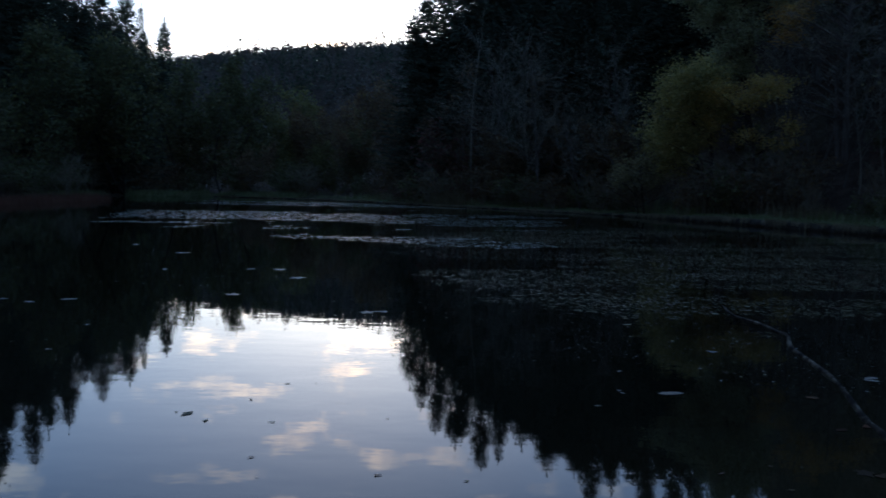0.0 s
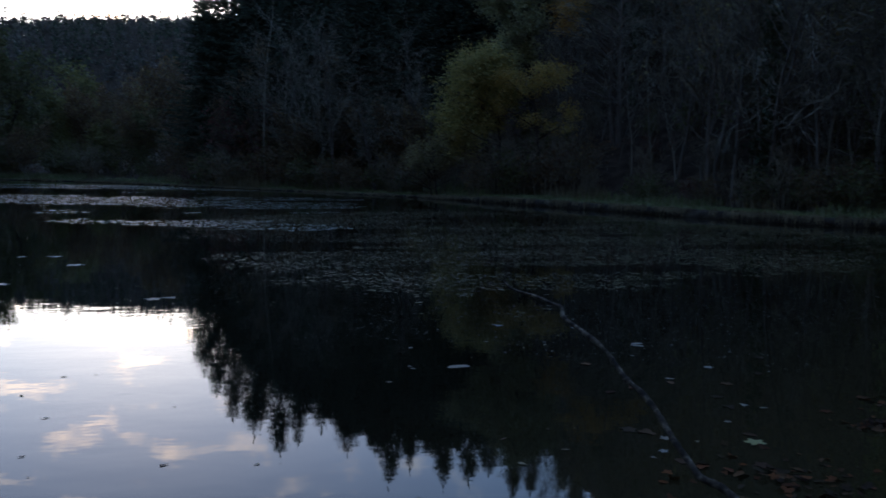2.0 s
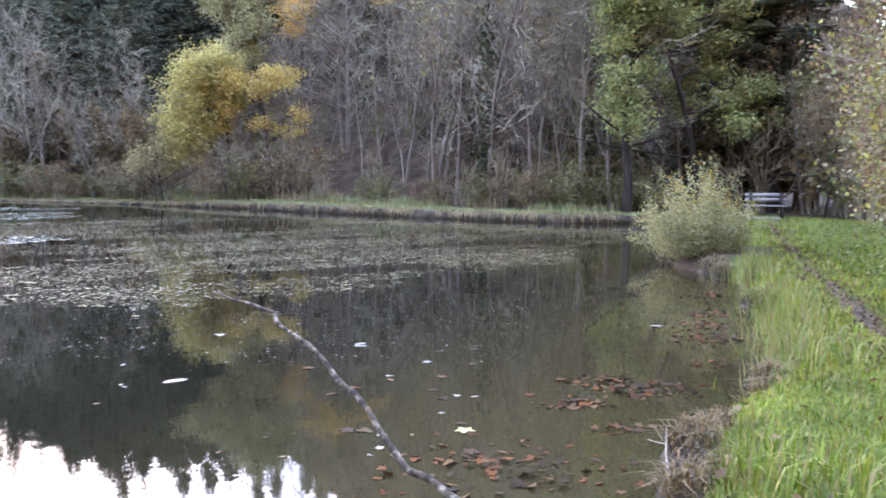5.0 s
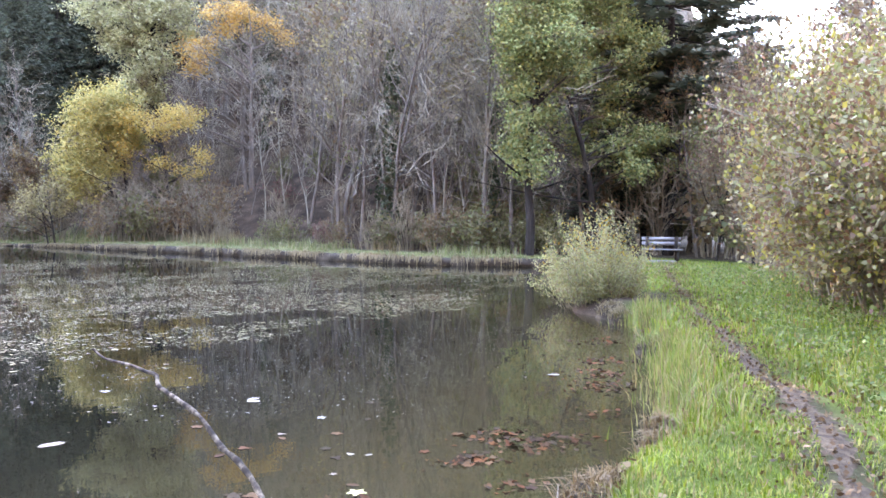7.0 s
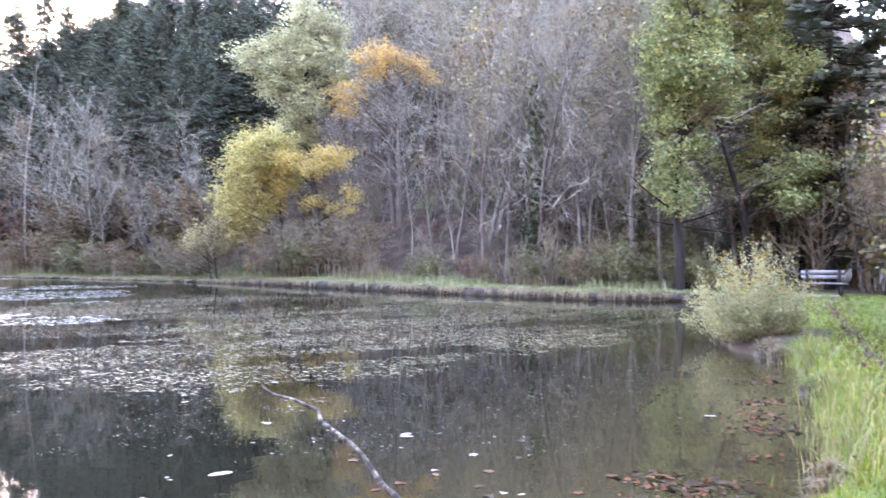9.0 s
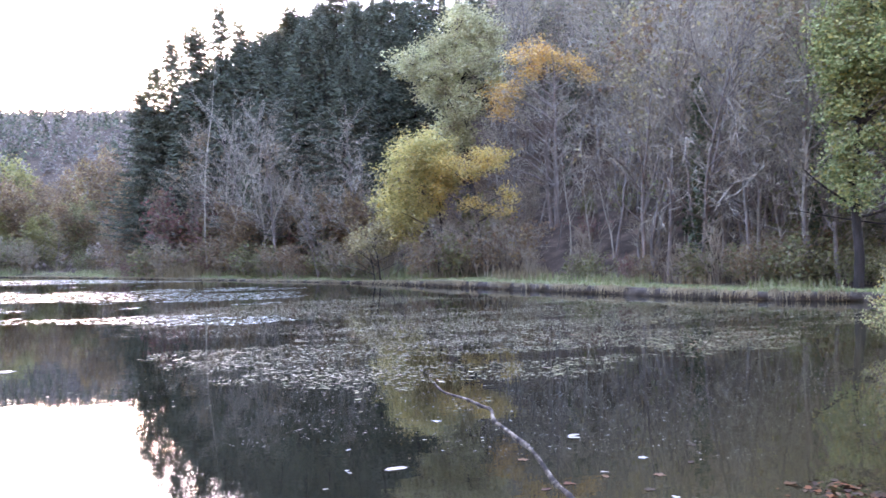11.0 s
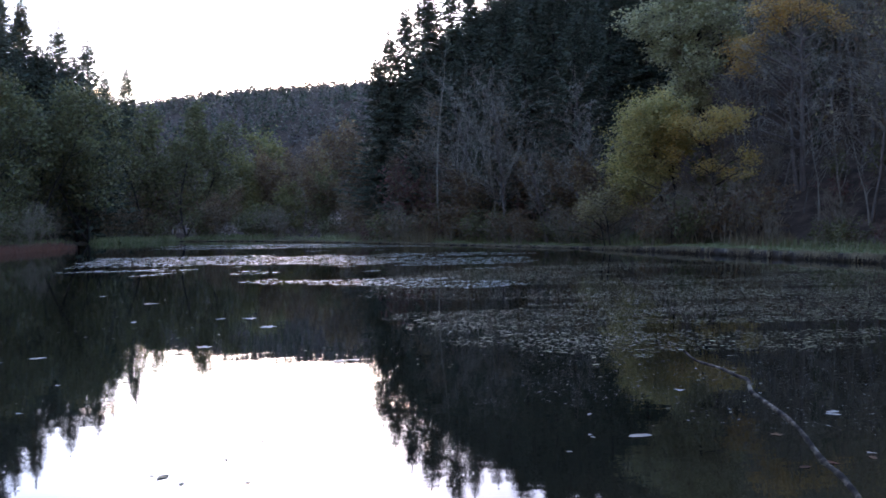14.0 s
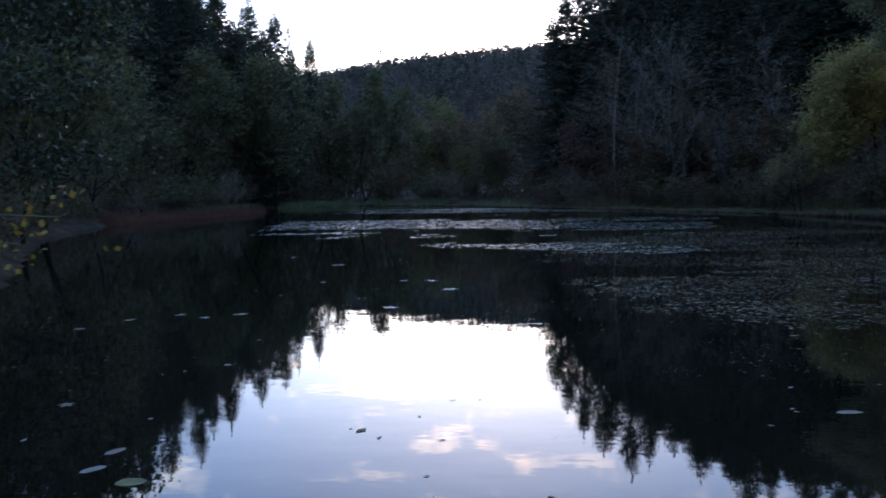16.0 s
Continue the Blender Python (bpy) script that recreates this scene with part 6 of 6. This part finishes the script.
# drifts of sunken and floating orange leaves against the bank
fr = np.random.default_rng(500)
DRIFTS = [(5.2, 5.68, 0.24, 60), (5.5, 5.25, 0.3, 70), (5.15, 5.35, 0.2, 30), (4.56, 5.2, 0.2, 60), (4.4, 4.5, 0.16, 22), (3.1, 4.35, 0.42, 70), (3.35, 4.0, 0.36, 60), (6.6, 5.75, 0.24, 24), (7.65, 6.65, 0.3, 80), (8.2, 7.3, 0.34, 80), (8.9, 7.95, 0.34, 50), (10.2, 9.2, 0.4, 40)]
for x, y, s, k in DRIFTS:
    db = Build()
    lx, ly = x + fr.normal(size=k) * s * 0.75, y + fr.normal(size=k) * s * 0.5
    heap = 0.045 * np.exp(-((lx - x) ** 2 + (ly - y) ** 2) / (s * s * 0.3))
    for j in range(k):
        base_v = floating_shape(900 + j % 9, (5, 0, 3)[j % 3], 1, (0.9, 0.55, 0.8)[j % 3], 0.12)
        m_ = pose(lx[j], ly[j], 0.001 + heap[j] * fr.uniform(0.2, 1.0), fr.normal() * 14, fr.normal() * 14, fr.uniform(0, 360)) @ Matrix.Scale(fr.uniform(0.025, 0.085), 4)
        mm = np.array(m_)
        V_ = np.concatenate(base_v.v)
        db.v.append(V_ @ mm[:3, :3].T + mm[:3, 3])
        db.f += [f_ + db.n for f_ in base_v.f]
        db.n += len(V_)
    tagged(part("leaf_drift", db, M_FLEAF_ORANGE), "drift of sodden orange-brown leaves by the bank", "leaves", "leaf drifts", kind="stuff")

def in_polygon(x, y, poly):
    inside = np.zeros(x.shape, bool)
    for i in range(len(poly)):
        (ax, ay), (bx, by) = poly[i], poly[i - 1]
        cr = (ay > y) != (by > y)
        inside ^= cr & (x < (bx - ax) * (y - ay) / (by - ay + 1e-12) + ax)
    return inside


WEED_BED = [(-2.0, 25.0), (0.5, 37.0), (9.6, 35.0), (16.5, 28.0), (21.0, 20.2), (18.0, 17.6), (12.0, 14.8), (8.8, 12.7), (6.0, 11.0), (4.2, 9.9), (2.6, 9.9), (1.0, 12.0), (-0.6, 16.5), (-1.6, 21.0)]
FAR_BANDS = [(-14.0, 33.0), (-4.0, 25.0), (3.0, 22.0), (6.0, 40.0), (7.0, 50.0), (0.0, 60.0), (-9.0, 70.0), (-20.0, 72.0), (-17.0, 46.0)]


def flat_flecks(x, y, size, r, z=0.004, aspect=0.55):
    """Small irregular five-sided flakes lying on the water."""
    k = len(x)
    a = r.uniform(0, 6.28, k)
    ang = a[:, None] + np.arange(4)[None] * (np.pi / 2) + r.normal(size=(k, 4)) * 0.3
    rad_ = size[:, None] * r.uniform(0.6, 1.15, (k, 4)) * np.where(np.arange(4) % 2 == 0, 1, aspect)[None]
    tilt = r.uniform(0, 0.07, k)[:, None] * size[:, None] * np.cos(ang + r.uniform(0, 6.28, k)[:, None])
    V = np.stack([x[:, None] + np.cos(ang) * rad_, y[:, None] + np.sin(ang) * rad_, z + np.abs(tilt)], -1)
    return V.reshape(-1, 3), np.arange(k * 4).reshape(-1, 4)


def scatter(name, label, mat, poly, count, lo, hi, threshold, seed, stretch=2.6, k1=0.9, z=0.004):
    r = np.random.default_rng(seed)
    P = np.array(poly)
    x = r.uniform(P[:, 0].min(), P[:, 0].max(), count)
    y = r.uniform(P[:, 1].min(), P[:, 1].max(), count)
    near_w = np.clip(16.0 / np.maximum(y, 6.0), 0.35, 1.2)
    streak = wave(x / stretch, y, k1, seed + 1) + 0.7 * wave(x / stretch, y, k1 * 2.7, seed + 2) + 0.45 * wave(x, y, k1 * 6, seed + 3)
    rim = np.clip(segment_distance(x, y, P, True) / 1.3, 0, 1)
    ok = in_polygon(x, y, P) & (streak > threshold + 0.6 * (1 - rim)) & (shore_distance(x, y) < -0.25)
    x, y = x[ok], y[ok]
    size = r.uniform(lo, hi, len(x)) ** 1.0 * np.where(r.uniform(size=len(x)) < 0.06, 2.0, 1.0)
    bb = Build()
    bb.add(*flat_flecks(x, y, size, r, z))
    return tagged(part(name, bb, mat), label, "water plants", kind="stuff")


scatter("weed_bed", "floating mat of green-brown water weed and leaf flecks", M_WEED, WEED_BED, 95000, 0.015, 0.055, -0.06, 601, z=0.003, k1=1.1, stretch=3.4)
scatter("pale_flecks", "pale leaf flecks scattered over the weed", M_FLECK, WEED_BED, 75000, 0.01, 0.036, 0.0, 611, z=0.008, k1=1.25, stretch=3.4)
scatter("brown_leaf_flecks", "patches of brown leaf flecks among the weed", M_FLEAF_ORANGE, WEED_BED, 16000, 0.015, 0.05, 0.45, 671, z=0.01, k1=0.9)
scatter("far_weed", "streaks of floating weed shining on the far water", M_FLOAT, FAR_BANDS, 52000, 0.04, 0.11, 0.28, 621, stretch=5.0, k1=0.42)
WEED_TAIL = [(8.0, 12.2), (12.5, 14.6), (18.5, 17.2), (21.6, 19.5), (20.4, 20.8), (14.0, 19.0), (9.0, 16.0)]
scatter("weed_tail", "tail of the weed bed trailing towards the corner", M_WEED, WEED_TAIL, 16000, 0.02, 0.055, -0.25, 651, z=0.003, k1=1.1)
scatter("brown_flecks", "brown leaf flecks along the rim of the weed", M_FLEAF_ORANGE, WEED_TAIL, 7000, 0.015, 0.04, 0.0, 661, z=0.008, k1=1.1)
NEAR_WATER = [(-9.0, 9.0), (-4.0, 3.5), (2.5, 3.2), (5.0, 4.8), (10.0, 9.0), (16.0, 16.0), (17.0, 26.0), (4.0, 40.0), (-20.0, 40.0), (-18.0, 26.0)]
scatter("stray_flecks", "stray leaf flecks dotted over the open water", M_FLECK, NEAR_WATER, 8000, 0.014, 0.045, 0.35, 631, stretch=1.5, k1=0.7)
SEEDS = [(0.5, 9.0), (1.5, 12.5), (4.5, 11.8), (9.5, 13.0), (10.5, 10.5), (7.4, 7.6), (5.2, 6.6), (2.5, 7.8)]
scatter("seed_flecks", "small white flecks of fluff on the water", M_FLEAF, SEEDS, 4200, 0.006, 0.017, -0.5, 641, stretch=1.3, k1=2.2)

# ---- hazel twigs by the near shore ----
hazel = thing("hazel_bush", "bare hazel with last golden leaves by the near shore", "shrub")
hzr = np.random.default_rng(700)
hs, he = [], []
for j in range(9):
    a = hzr.uniform(0, 6.28)
    pts, ss, _ = limb((-3.9 + 0.2 * math.cos(a), 1.5 + 0.2 * math.sin(a), gz(-3.9, 1.5) - 0.05), (0.35 * math.cos(a), 0.35 * math.sin(a) + 0.15, 1), hzr.uniform(2.2, 3.6), 0.013, 0.004, 7, hzr, 0.09)
    hs += ss
for z0, tipp in ((1.7, (-1.78, 2.42, 1.86)), (1.75, (-1.86, 2.34, 1.78)), (1.6, (-1.95, 2.3, 1.9)), (2.0, (-2.1, 2.5, 2.25)), (2.1, (-2.3, 2.6, 2.5))):
    p0, p1 = np.array([-3.7, 1.7, z0]), np.array(tipp)
    for k in range(6):
        q0, q1 = p0 + (p1 - p0) * k / 6, p0 + (p1 - p0) * (k + 1) / 6
        hs.append((*(q0 + np.array([0, 0, 0.1 * math.sin(k / 6 * 3.1)])), *(q1 + np.array([0, 0, 0.1 * math.sin((k + 1) / 6 * 3.1)])), 0.009 - k * 0.001, 0.008 - k * 0.001))
    he += [p1 + hzr.normal(size=3) * 0.06 for _ in range(9 if tipp[2] < 2 else 2)] + [p0 + (p1 - p0) * hzr.uniform(0.78, 1) + hzr.normal(size=3) * 0.06 for _ in range(7 if tipp[2] < 2 else 3)]
bb = Build()
bb.tubes(hs, 5)
part("stem_mass", bb, M_TWIG_BROWN, hazel)
bb = Build()
bb.leaves(np.repeat(np.array(he), 2, axis=0) + hzr.normal(size=(2 * len(he), 3)) * 0.04, 0.028, hzr, 0.7)
part("foliage", bb, M_LEAF["gold"], hazel)
